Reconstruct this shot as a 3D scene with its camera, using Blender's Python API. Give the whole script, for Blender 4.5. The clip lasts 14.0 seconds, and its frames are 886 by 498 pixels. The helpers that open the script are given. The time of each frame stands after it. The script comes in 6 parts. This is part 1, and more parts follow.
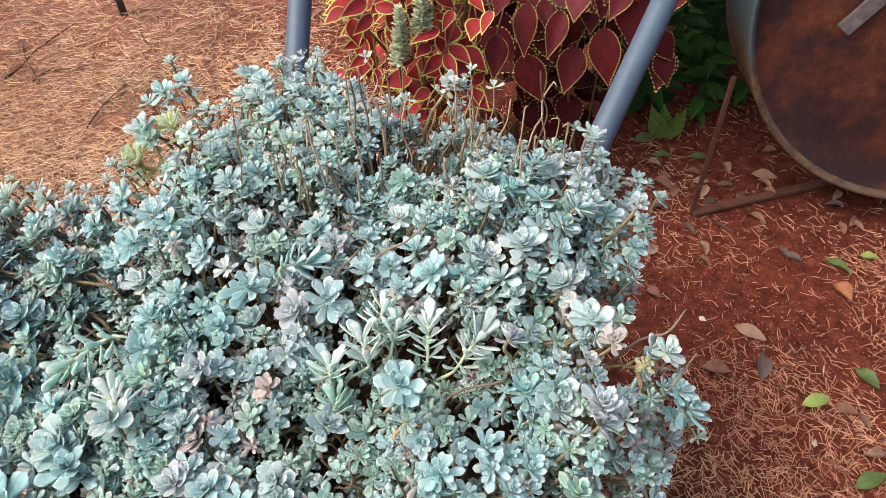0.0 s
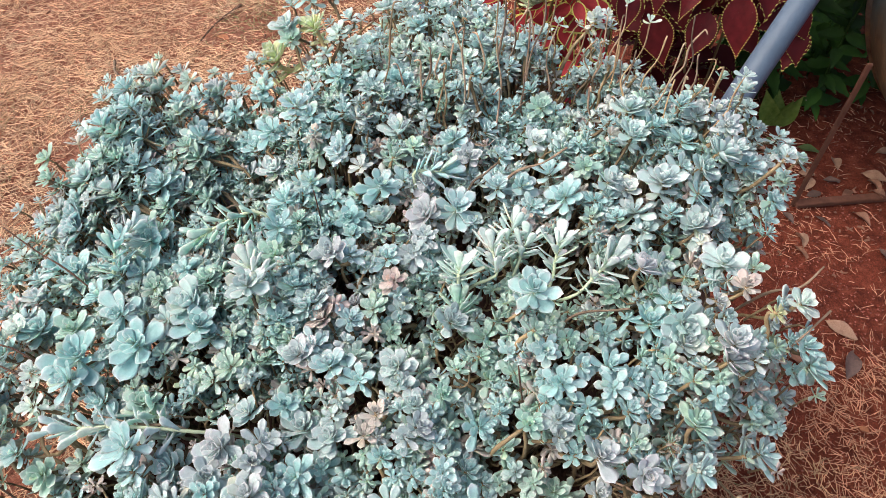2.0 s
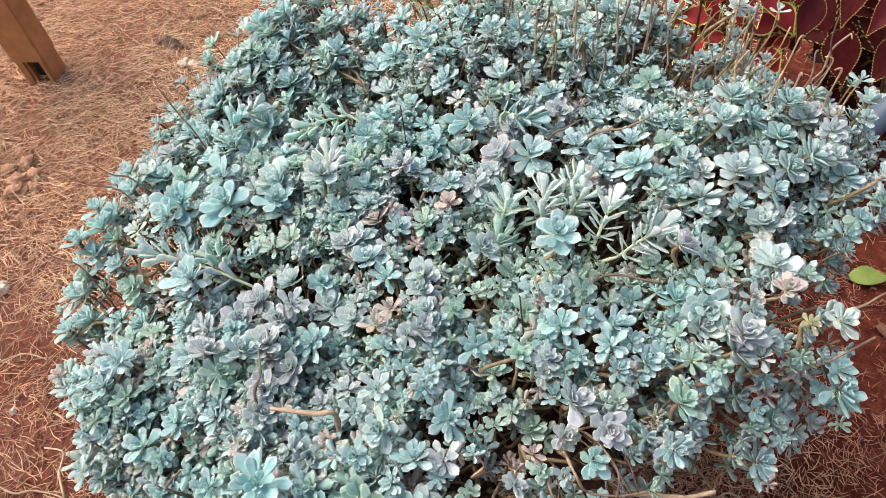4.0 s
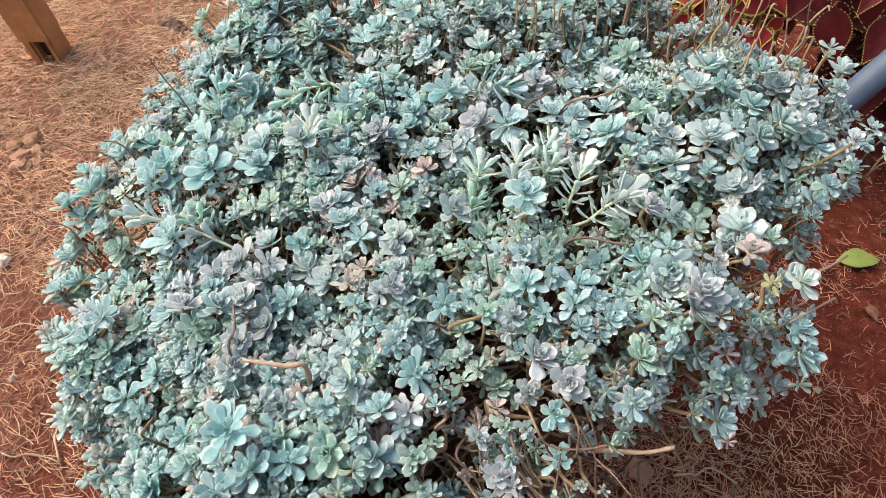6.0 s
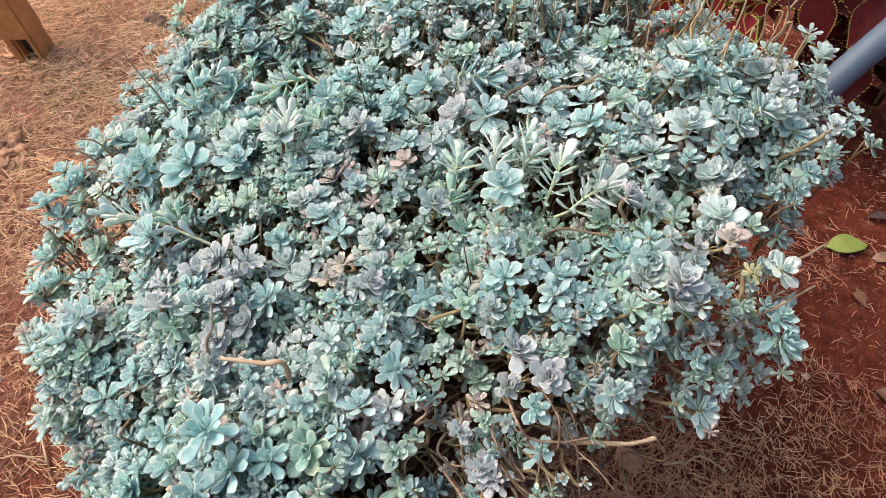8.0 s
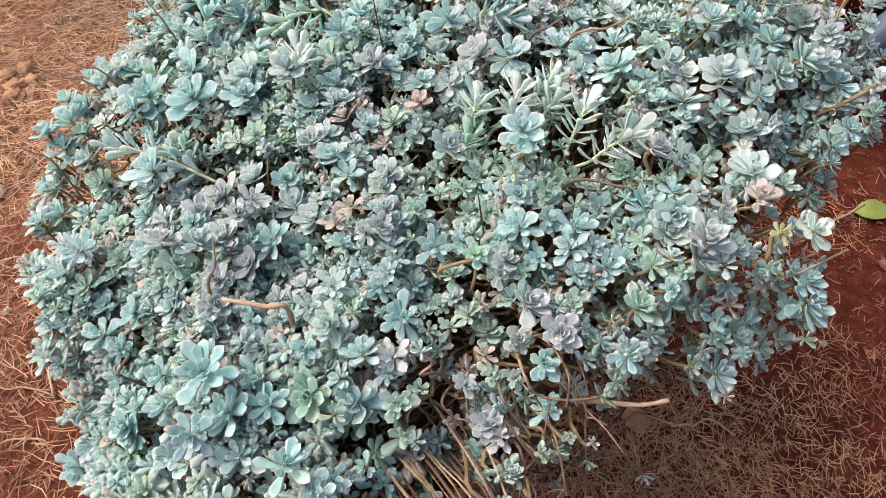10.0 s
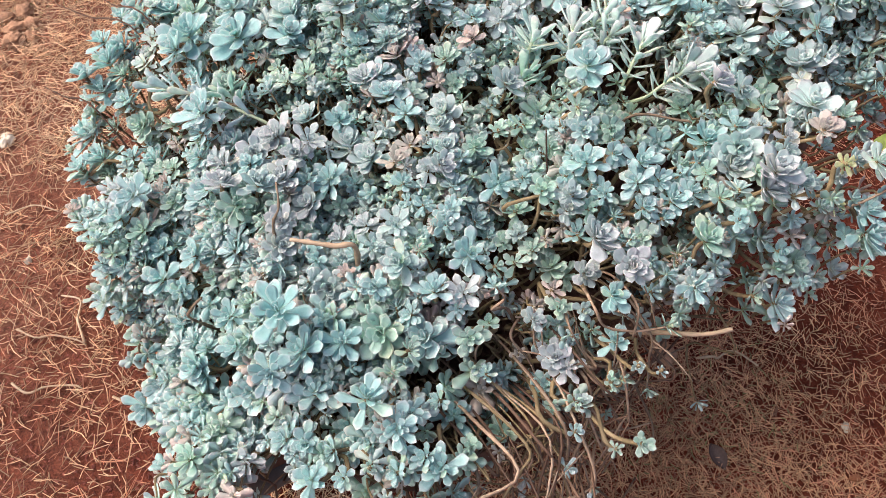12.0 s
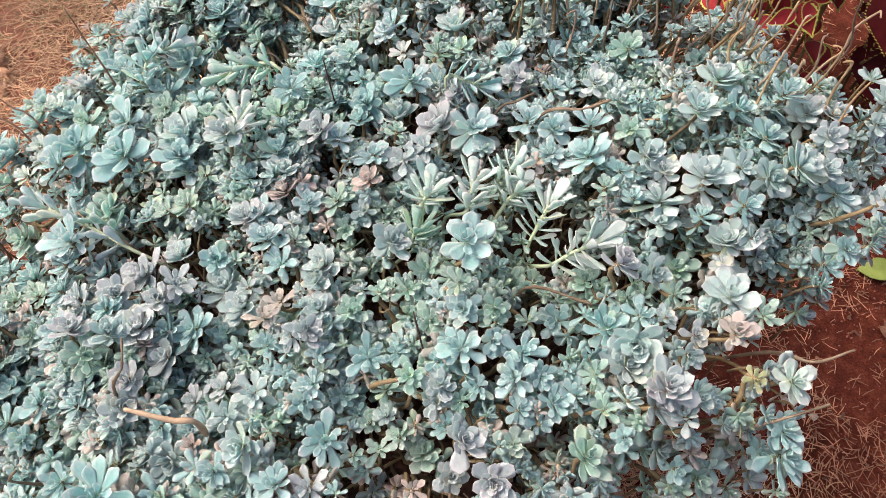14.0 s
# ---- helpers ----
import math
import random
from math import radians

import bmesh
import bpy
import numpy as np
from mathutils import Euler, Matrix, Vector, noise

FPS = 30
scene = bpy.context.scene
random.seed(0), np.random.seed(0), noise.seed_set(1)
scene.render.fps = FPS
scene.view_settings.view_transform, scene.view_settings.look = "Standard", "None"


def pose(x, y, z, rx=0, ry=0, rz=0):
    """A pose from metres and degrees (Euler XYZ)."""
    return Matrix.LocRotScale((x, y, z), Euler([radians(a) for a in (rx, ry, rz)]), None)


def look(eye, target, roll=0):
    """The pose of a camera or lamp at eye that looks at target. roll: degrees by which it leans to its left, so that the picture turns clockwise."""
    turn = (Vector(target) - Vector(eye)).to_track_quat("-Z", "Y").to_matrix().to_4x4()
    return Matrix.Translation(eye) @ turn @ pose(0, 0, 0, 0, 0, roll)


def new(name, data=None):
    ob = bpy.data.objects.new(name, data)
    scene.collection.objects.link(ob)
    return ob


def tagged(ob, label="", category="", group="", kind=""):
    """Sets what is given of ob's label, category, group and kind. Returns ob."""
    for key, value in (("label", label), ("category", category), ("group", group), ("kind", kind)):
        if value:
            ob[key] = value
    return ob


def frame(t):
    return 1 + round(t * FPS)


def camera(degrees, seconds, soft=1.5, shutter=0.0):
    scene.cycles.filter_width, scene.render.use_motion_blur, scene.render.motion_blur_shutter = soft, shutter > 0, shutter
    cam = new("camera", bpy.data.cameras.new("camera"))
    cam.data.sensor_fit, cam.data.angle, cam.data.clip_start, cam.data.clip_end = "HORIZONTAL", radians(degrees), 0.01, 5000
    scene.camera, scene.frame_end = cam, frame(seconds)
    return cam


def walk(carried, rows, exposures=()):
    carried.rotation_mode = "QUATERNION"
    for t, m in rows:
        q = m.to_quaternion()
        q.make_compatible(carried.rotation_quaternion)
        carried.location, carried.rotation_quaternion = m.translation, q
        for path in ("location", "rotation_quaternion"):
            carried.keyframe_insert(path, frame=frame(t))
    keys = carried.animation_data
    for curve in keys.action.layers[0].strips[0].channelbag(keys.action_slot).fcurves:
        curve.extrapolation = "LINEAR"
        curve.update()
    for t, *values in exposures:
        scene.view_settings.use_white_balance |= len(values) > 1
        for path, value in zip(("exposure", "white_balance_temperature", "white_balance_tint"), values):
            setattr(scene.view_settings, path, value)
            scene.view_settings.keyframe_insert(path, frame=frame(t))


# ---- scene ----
cam = camera(63.4, 14.0, soft=0.5)
PATH = [
    (0, (0.017, 0.109, 1.428), (-0.005, 1.407, -0.093), -1.2),
    (0.5, (-0.016, 0.086, 1.42), (-0.037, 1.385, -0.1), 0.8),
    (1, (-0.041, 0.071, 1.399), (-0.081, 1.356, -0.132), 1.0),
    (1.5, (-0.07, 0.048, 1.392), (-0.14, 1.31, -0.158), 1.3),
    (2, (-0.081, 0.037, 1.382), (-0.235, 1.277, -0.179), 2.4),
    (2.5, (-0.039, 0.045, 1.391), (-0.394, 1.23, -0.18), 0.0),
    (3, (0.021, 0.033, 1.4), (-0.508, 1.16, -0.166), -1.0),
    (3.5, (0.072, 0.007, 1.389), (-0.546, 1.095, -0.172), -1.8),
    (3.7, (0.088, 0.003, 1.383), (-0.539, 1.072, -0.186), -2.0),
    (5.8, (0.169, -0.013, 1.363), (-0.482, 1.022, -0.22), -2.2),
    (6, (0.172, -0.014, 1.365), (-0.489, 1.015, -0.218), -2.7),
    (6.5, (0.179, -0.016, 1.362), (-0.481, 0.996, -0.232), -3.1),
    (7, (0.184, -0.011, 1.359), (-0.459, 1.004, -0.24), -2.7),
    (7.5, (0.184, -0.004, 1.359), (-0.456, 1.008, -0.243), -3.3),
    (7.7, (0.186, -0.002, 1.36), (-0.458, 1.016, -0.237), -3.4),
    (9.8, (0.185, 0.018, 1.335), (-0.436, 0.961, -0.316), -2.4),
    (10, (0.179, 0.016, 1.328), (-0.443, 0.919, -0.345), -2.9),
    (10.5, (0.151, -0.001, 1.325), (-0.399, 0.912, -0.367), 1.1),
    (11, (0.12, -0.03, 1.338), (-0.405, 0.873, -0.368), 1.0),
    (11.5, (0.109, -0.058, 1.335), (-0.388, 0.822, -0.391), -0.1),
    (12, (0.107, -0.04, 1.33), (-0.405, 0.777, -0.422), -1.8),
    (12.5, (0.115, 0.038, 1.331), (-0.432, 0.856, -0.41), 1.0),
    (13, (0.136, 0.12, 1.335), (-0.452, 0.932, -0.396), 0.1),
    (13.5, (0.151, 0.158, 1.33), (-0.478, 0.964, -0.389), -1.4),
    (14, (0.148, 0.196, 1.328), (-0.463, 1.024, -0.388), -1.4),
]
walk(cam, [(t, look(eye, target, roll)) for t, eye, target, roll in PATH],
     [(0, 0.50, 6450, 9), (3, 0.49, 6500, 9), (6.5, 0.49, 6680, 10), (10, 0.47, 6780, 11), (11.5, 0.48, 6720, 13), (12.5, 0.55, 6560, 12), (13, 0.51, 6780, 13), (14, 0.47, 6860, 13)])

# ---- sky, sun ----
world = bpy.data.worlds.new("world")
scene.world = world
world.use_nodes = True
wn = world.node_tree
sky = wn.nodes.new("ShaderNodeTexSky")
sky.sky_type, sky.sun_disc = "NISHITA", False
sky.sun_elevation, sky.sun_rotation = radians(52), radians(-103)
sky.air_density, sky.dust_density, sky.ozone_density = 1.0, 7.0, 0.4
wn.links.new(sky.outputs[0], wn.nodes["Background"].inputs[0])
wn.nodes["Background"].inputs[1].default_value = 0.15
sun = new("sun", bpy.data.lights.new("sun", "SUN"))
sun.data.energy, sun.data.angle, sun.data.color = 1.5, radians(58), (1.0, 0.94, 0.87)
sun.matrix_world = look((-3.5, -0.8, 4.6), (0, 0, 0))


# ---- materials ----
def ramp(nt, fac, stops):
    n = nt.nodes.new("ShaderNodeValToRGB")
    e = n.color_ramp.elements
    while len(e) < len(stops):
        e.new(0.5)
    for el, (p, c) in zip(e, stops):
        el.position, el.color = p, (*c, 1)
    nt.links.new(fac, n.inputs[0])
    return n.outputs[0]


def noise_node(nt, scale, detail=4, rough=0.6, vec=None):
    n = nt.nodes.new("ShaderNodeTexNoise")
    n.inputs["Scale"].default_value, n.inputs["Detail"].default_value, n.inputs["Roughness"].default_value = scale, detail, rough
    if vec is None:
        vec = nt.nodes.new("ShaderNodeTexCoord").outputs["Object"]
    nt.links.new(vec, n.inputs["Vector"])
    return n.outputs[0]


def mixc(nt, a, b, fac, kind="MIX"):
    n = nt.nodes.new("ShaderNodeMix")
    n.data_type, n.blend_type = "RGBA", kind
    for sock, v in ((n.inputs[0], fac), (n.inputs[6], a), (n.inputs[7], b)):
        if isinstance(v, (int, float)):
            sock.default_value = v
        elif isinstance(v, tuple):
            sock.default_value = (*v, 1)
        else:
            nt.links.new(v, sock)
    return n.outputs[2]


def bump(nt, height, strength, dist=0.002):
    n = nt.nodes.new("ShaderNodeBump")
    n.inputs["Strength"].default_value, n.inputs["Distance"].default_value = strength, dist
    nt.links.new(height, n.inputs["Height"])
    return n.outputs[0]


def base(name):
    m = bpy.data.materials.new(name)
    m.use_nodes = True
    return m, m.node_tree, m.node_tree.nodes["Principled BSDF"]


def simple(name, stops, scale=40, rough=0.7, metal=0.0, bstr=0.3, bscale=None, rand=0.25, coord="Object", spec=0.5):
    """Noise at two scales through a ramp, with a lightness that differs from piece to piece."""
    m, nt, p = base(name)
    tc = nt.nodes.new("ShaderNodeTexCoord").outputs[coord]
    a, b = noise_node(nt, scale, 5, 0.65, tc), noise_node(nt, scale * 0.17, 3, 0.5, tc)
    add = nt.nodes.new("ShaderNodeMath")
    add.operation = "MULTIPLY_ADD"
    nt.links.new(a, add.inputs[0])
    add.inputs[1].default_value = 0.55
    half = nt.nodes.new("ShaderNodeMath")
    half.operation = "MULTIPLY"
    nt.links.new(b, half.inputs[0])
    half.inputs[1].default_value = 0.45
    nt.links.new(half.outputs[0], add.inputs[2])
    c = ramp(nt, add.outputs[0], stops)
    if rand:
        r = nt.nodes.new("ShaderNodeObjectInfo").outputs["Random"]
        isl = nt.nodes.new("ShaderNodeNewGeometry").outputs["Random Per Island"]
        s = nt.nodes.new("ShaderNodeMath")
        nt.links.new(r, s.inputs[0])
        nt.links.new(isl, s.inputs[1])
        fr = nt.nodes.new("ShaderNodeMath")
        fr.operation = "FRACT"
        nt.links.new(s.outputs[0], fr.inputs[0])
        c = mixc(nt, c, ramp(nt, fr.outputs[0], [(0, (1 - rand,) * 3), (1, (1 + rand,) * 3)]), 1.0, "MULTIPLY")
    nt.links.new(c, p.inputs["Base Color"])
    p.inputs["Roughness"].default_value, p.inputs["Metallic"].default_value = rough, metal
    p.inputs["Specular IOR Level"].default_value = spec
    nt.links.new(bump(nt, noise_node(nt, bscale or scale * 2, 6, 0.7, tc), bstr), p.inputs["Normal"])
    return m


def fleshy(name, low, mid, tip, rough=0.55):
    """Waxy leaf: greener foot, powdery middle, pale tip, blotches of bloom."""
    m, nt, p = base(name)
    at = nt.nodes.new("ShaderNodeAttribute")
    at.attribute_name = "along"
    c = ramp(nt, at.outputs["Fac"], [(0.0, low), (0.35, mid), (0.8, mid), (1.0, tip)])
    ed = nt.nodes.new("ShaderNodeAttribute")
    ed.attribute_name = "edge"
    c = mixc(nt, c, tip, ramp(nt, ed.outputs["Fac"], [(0.80, (0, 0, 0)), (0.97, (0.95,) * 3)]))
    tc = nt.nodes.new("ShaderNodeTexCoord").outputs["Object"]
    c = mixc(nt, c, ramp(nt, noise_node(nt, 3.0, 5, 0.7, tc), [(0.3, (0.80, 0.84, 0.84)), (0.7, (1.14, 1.12, 1.12))]), 1.0, "MULTIPLY")
    r = nt.nodes.new("ShaderNodeObjectInfo").outputs["Random"]
    isl = nt.nodes.new("ShaderNodeNewGeometry").outputs["Random Per Island"]
    s = nt.nodes.new("ShaderNodeMath")
    nt.links.new(r, s.inputs[0])
    nt.links.new(isl, s.inputs[1])
    fr = nt.nodes.new("ShaderNodeMath")
    fr.operation = "FRACT"
    nt.links.new(s.outputs[0], fr.inputs[0])
    c = mixc(nt, c, ramp(nt, fr.outputs[0], [(0.0, (0.80, 0.84, 0.86)), (0.5, (1, 1, 1)), (0.92, (1.08, 1.06, 1.05)), (0.97, (1.15, 1.08, 0.98)), (1.0, (1.22, 1.08, 0.88))]), 1.0, "MULTIPLY")
    where = nt.nodes.new("ShaderNodeNewGeometry").outputs["Position"]
    c = mixc(nt, c, ramp(nt, noise_node(nt, 11, 3, 0.6, where), [(0.36, (0.92, 1.0, 1.0)), (0.5, (1, 1, 1)), (0.66, (1.12, 1.0, 1.04))]), 1.0, "MULTIPLY")
    nt.links.new(c, p.inputs["Base Color"])
    p.inputs["Roughness"].default_value = rough
    p.inputs["Specular IOR Level"].default_value = 0.35
    p.inputs["Subsurface Weight"].default_value = 0.4
    p.inputs["Subsurface Radius"].default_value = (0.7, 1.0, 0.85)
    p.inputs["Subsurface Scale"].default_value = 0.006
    nt.links.new(bump(nt, noise_node(nt, 9.0, 4, 0.6, tc), 0.15), p.inputs["Normal"])
    through_leaf = nt.nodes.new("ShaderNodeBsdfTranslucent")
    nt.links.new(c, through_leaf.inputs["Color"])
    both = nt.nodes.new("ShaderNodeMixShader")
    both.inputs[0].default_value = 0.24
    nt.links.new(p.outputs[0], both.inputs[1])
    nt.links.new(through_leaf.outputs[0], both.inputs[2])
    nt.links.new(both.outputs[0], nt.nodes["Material Output"].inputs["Surface"])
    return m


LEAF = {
    "b": fleshy("succulent_blue_green", (0.39, 0.55, 0.40), (0.455, 0.725, 0.73), (0.73, 0.87, 0.875)),
    "g": fleshy("succulent_mint", (0.43, 0.56, 0.29), (0.485, 0.73, 0.63), (0.73, 0.87, 0.79)),
    "p": fleshy("succulent_pale_grey", (0.51, 0.60, 0.44), (0.59, 0.77, 0.765), (0.80, 0.88, 0.88)),
    "l": fleshy("succulent_lilac_grey", (0.49, 0.51, 0.44), (0.58, 0.685, 0.705), (0.78, 0.83, 0.85)),
    "w": fleshy("succulent_white_bloom", (0.56, 0.70, 0.46), (0.74, 0.90, 0.84), (0.86, 0.93, 0.90)),
    "k": fleshy("succulent_pinkish_dry", (0.52, 0.44, 0.30), (0.70, 0.63, 0.58), (0.80, 0.73, 0.67)),
    "y": fleshy("succulent_lime", (0.54, 0.60, 0.20), (0.74, 0.80, 0.44), (0.85, 0.87, 0.66)),
}
SHOOTSTEM = simple("pale_green_stem", [(0.3, (0.42, 0.50, 0.32)), (0.7, (0.62, 0.70, 0.52))], 60, 0.6, rand=0.1)
LIMESTEM = simple("pale_olive_stem", [(0.3, (0.42, 0.34, 0.16)), (0.7, (0.62, 0.52, 0.28))], 60, 0.7, rand=0.1)
STEM = simple("succulent_stem_bark", [(0.3, (0.10, 0.070, 0.035)), (0.5, (0.205, 0.150, 0.080)), (0.7, (0.37, 0.285, 0.18))], 90, 0.8, rand=0.45)
DRYSTEM = simple("dry_stalk", [(0.3, (0.24, 0.15, 0.08)), (0.5, (0.42, 0.29, 0.16)), (0.7, (0.62, 0.50, 0.36))], 70, 0.8, rand=0.35)
TRAIL = simple("brown_trailing_stem", [(0.3, (0.11, 0.07, 0.05)), (0.5, (0.25, 0.17, 0.12)), (0.7, (0.46, 0.36, 0.27))], 70, 0.8, rand=0.5)
BRANCHBARK = simple("brown_branch_bark", [(0.3, (0.085, 0.058, 0.038)), (0.5, (0.19, 0.135, 0.092)), (0.7, (0.36, 0.28, 0.205))], 90, 0.8, rand=0.3)
PALEBARK = simple("pale_bark", [(0.3, (0.36, 0.24, 0.15)), (0.7, (0.62, 0.47, 0.34))], 60, 0.75, rand=0.15)
DARKTWIG = simple("dark_twig", [(0.3, (0.06, 0.035, 0.025)), (0.7, (0.16, 0.09, 0.06))], 60, 0.85)
POTSOIL = simple("potting_soil", [(0.3, (0.035, 0.015, 0.012)), (0.5, (0.09, 0.04, 0.03)), (0.72, (0.17, 0.09, 0.065))], 120, 0.95, bstr=1.0, rand=0)
TRAY = simple("weathered_tray_steel", [(0.35, (0.06, 0.025, 0.018)), (0.5, (0.13, 0.06, 0.042)), (0.65, (0.19, 0.12, 0.095))], 14, 0.75, 0.1, rand=0)
TUBE = simple("blue_grey_paint", [(0.3, (0.052, 0.078, 0.118)), (0.6, (0.082, 0.120, 0.178)), (0.78, (0.135, 0.165, 0.20))], 22, 0.5, 0.0, 0.2, 300, rand=0)
RUBBER = simple("grey_rubber", [(0.3, (0.055, 0.05, 0.05)), (0.7, (0.12, 0.105, 0.105))], 30, 0.75, rand=0)
WOOD = simple("raw_timber", [(0.3, (0.22, 0.095, 0.04)), (0.5, (0.36, 0.17, 0.07)), (0.7, (0.50, 0.27, 0.12))], 18, 0.75, rand=0.1)
DARKHOLE = simple("rotten_wood", [(0.3, (0.012, 0.009, 0.007)), (0.7, (0.04, 0.025, 0.018))], 60, 0.95)
IRON = simple("brown_iron", [(0.3, (0.06, 0.022, 0.014)), (0.55, (0.125, 0.050, 0.032)), (0.75, (0.21, 0.095, 0.06))], 40, 0.8, 0.1, rand=0.15)
GALV = simple("grey_strap_steel", [(0.3, (0.10, 0.08, 0.08)), (0.5, (0.20, 0.175, 0.18)), (0.7, (0.30, 0.28, 0.28))], 60, 0.55, 0.4)
BLACK = simple("black_tube", [(0.3, (0.012, 0.012, 0.014)), (0.7, (0.035, 0.034, 0.036))], 60, 0.45)
DARKSTONE = simple("dark_brown_stone", [(0.3, (0.09, 0.05, 0.035)), (0.7, (0.22, 0.14, 0.10))], 50, 0.9, bstr=0.8)
STONE = simple("brown_stone", [(0.3, (0.27, 0.13, 0.075)), (0.5, (0.40, 0.22, 0.135)), (0.7, (0.54, 0.34, 0.225))], 50, 0.9, bstr=0.8)
PALESTONE = simple("pale_stone", [(0.3, (0.50, 0.42, 0.33)), (0.7, (0.74, 0.67, 0.57))], 50, 0.9)
NEEDLE = simple("dry_pine_needle", [(0.3, (0.52, 0.31, 0.18)), (0.5, (0.71, 0.48, 0.305)), (0.7, (0.83, 0.64, 0.445))], 4, 0.7, rand=0.45, bstr=0.0)
NEEDLE_OLD = simple("old_pine_needle", [(0.3, (0.36, 0.18, 0.10)), (0.5, (0.55, 0.325, 0.19)), (0.7, (0.72, 0.505, 0.335))], 4, 0.7, rand=0.5, bstr=0.0)
NEEDLE_RED = simple("reddish_pine_needle", [(0.3, (0.30, 0.112, 0.067)), (0.5, (0.52, 0.25, 0.155)), (0.7, (0.69, 0.42, 0.275))], 4, 0.7, rand=0.5, bstr=0.0)
GRASS = simple("dull_grass", [(0.3, (0.12, 0.14, 0.05)), (0.7, (0.32, 0.31, 0.14))], 6, 0.7, rand=0.4, bstr=0.0)
DEAD = {
    "brown": simple("dead_leaf_brown", [(0.3, (0.12, 0.05, 0.032)), (0.7, (0.28, 0.135, 0.085))], 25, 0.65, rand=0.3),
    "tan": simple("dead_leaf_tan", [(0.3, (0.22, 0.11, 0.07)), (0.7, (0.42, 0.26, 0.18))], 25, 0.65, rand=0.25),
    "orange": simple("dead_leaf_orange", [(0.3, (0.18, 0.06, 0.03)), (0.7, (0.42, 0.16, 0.065))], 12, 0.6, rand=0.2),
    "green": simple("fallen_leaf_green", [(0.3, (0.045, 0.09, 0.02)), (0.7, (0.15, 0.20, 0.06))], 12, 0.45, rand=0.2),
    "lime": simple("fallen_leaf_lime", [(0.3, (0.20, 0.27, 0.06)), (0.7, (0.34, 0.42, 0.12))], 12, 0.4, rand=0.1),
    "dark": simple("dead_leaf_dark", [(0.3, (0.07, 0.04, 0.035)), (0.7, (0.15, 0.09, 0.075))], 60, 0.6, rand=0.2),
    "yellow": simple("fallen_leaf_yellow", [(0.3, (0.50, 0.30, 0.03)), (0.7, (0.65, 0.45, 0.08))], 40, 0.5, rand=0.1),
}


def coleus_mat(name, dark, lit):
    m, nt, p = base(name)
    tc = nt.nodes.new("ShaderNodeTexCoord").outputs["Object"]
    c = ramp(nt, noise_node(nt, 4.0, 4, 0.6, tc), [(0.3, dark), (0.7, lit)])
    c = mixc(nt, c, (0.42, 0.34, 0.30), ramp(nt, noise_node(nt, 55, 1, 0.5, tc), [(0.79, (0, 0, 0)), (0.82, (0.7,) * 3)]))
    isl = nt.nodes.new("ShaderNodeNewGeometry").outputs["Random Per Island"]
    c = mixc(nt, c, ramp(nt, isl, [(0, (0.75,) * 3), (1, (1.25,) * 3)]), 1.0, "MULTIPLY")
    nt.links.new(c, p.inputs["Base Color"])
    p.inputs["Roughness"].default_value = 0.6
    p.inputs["Specular IOR Level"].default_value = 0.22
    nt.links.new(bump(nt, noise_node(nt, 14.0, 4, 0.6, tc), 0.35), p.inputs["Normal"])
    return m


COLEUS_RED = coleus_mat("coleus_crimson", (0.225, 0.0145, 0.020), (0.36, 0.031, 0.038))
COLEUS_DARK = coleus_mat("coleus_maroon", (0.055, 0.004, 0.006), (0.12, 0.0095, 0.014))
COLEUS_EDGE = coleus_mat("coleus_yellow_margin", (0.42, 0.42, 0.08), (0.62, 0.58, 0.18))
COLEUS_STEM = coleus_mat("coleus_stem", (0.09, 0.06, 0.03), (0.20, 0.15, 0.07))
SPIKE = simple("spike_green", [(0.3, (0.34, 0.40, 0.20)), (0.5, (0.60, 0.66, 0.44)), (0.7, (0.76, 0.80, 0.64))], 150, 0.8, rand=0.4)
HERB = coleus_mat("shade_herb_green", (0.011, 0.036, 0.006), (0.052, 0.135, 0.022))

m_rust, nt, p = base("rusted_steel_plate")
tc = nt.nodes.new("ShaderNodeTexCoord").outputs["Object"]
big = ramp(nt, noise_node(nt, 4.2, 6, 0.6, tc), [(0.34, (0.020, 0.012, 0.015)), (0.46, (0.046, 0.018, 0.017)), (0.54, (0.105, 0.031, 0.017)), (0.68, (0.19, 0.070, 0.025))])
fine = ramp(nt, noise_node(nt, 28, 8, 0.8, tc), [(0.32, (0.45, 0.45, 0.50)), (0.68, (1.5, 1.4, 1.3))])
c = mixc(nt, big, fine, 1.0, "MULTIPLY")
spots = mixc(nt, ramp(nt, noise_node(nt, 4.5, 3, 0.5, tc), [(0.56, (0, 0, 0)), (0.66, (1, 1, 1))]), ramp(nt, noise_node(nt, 55, 6, 0.75, tc), [(0.45, (0, 0, 0)), (0.58, (1, 1, 1))]), 1.0, "MULTIPLY")
c = mixc(nt, c, (0.30, 0.135, 0.025), spots)
nt.links.new(c, p.inputs["Base Color"])
p.inputs["Roughness"].default_value, p.inputs["Metallic"].default_value = 0.55, 0.25
nt.links.new(bump(nt, noise_node(nt, 60, 6, 0.7, tc), 0.4), p.inputs["Normal"])

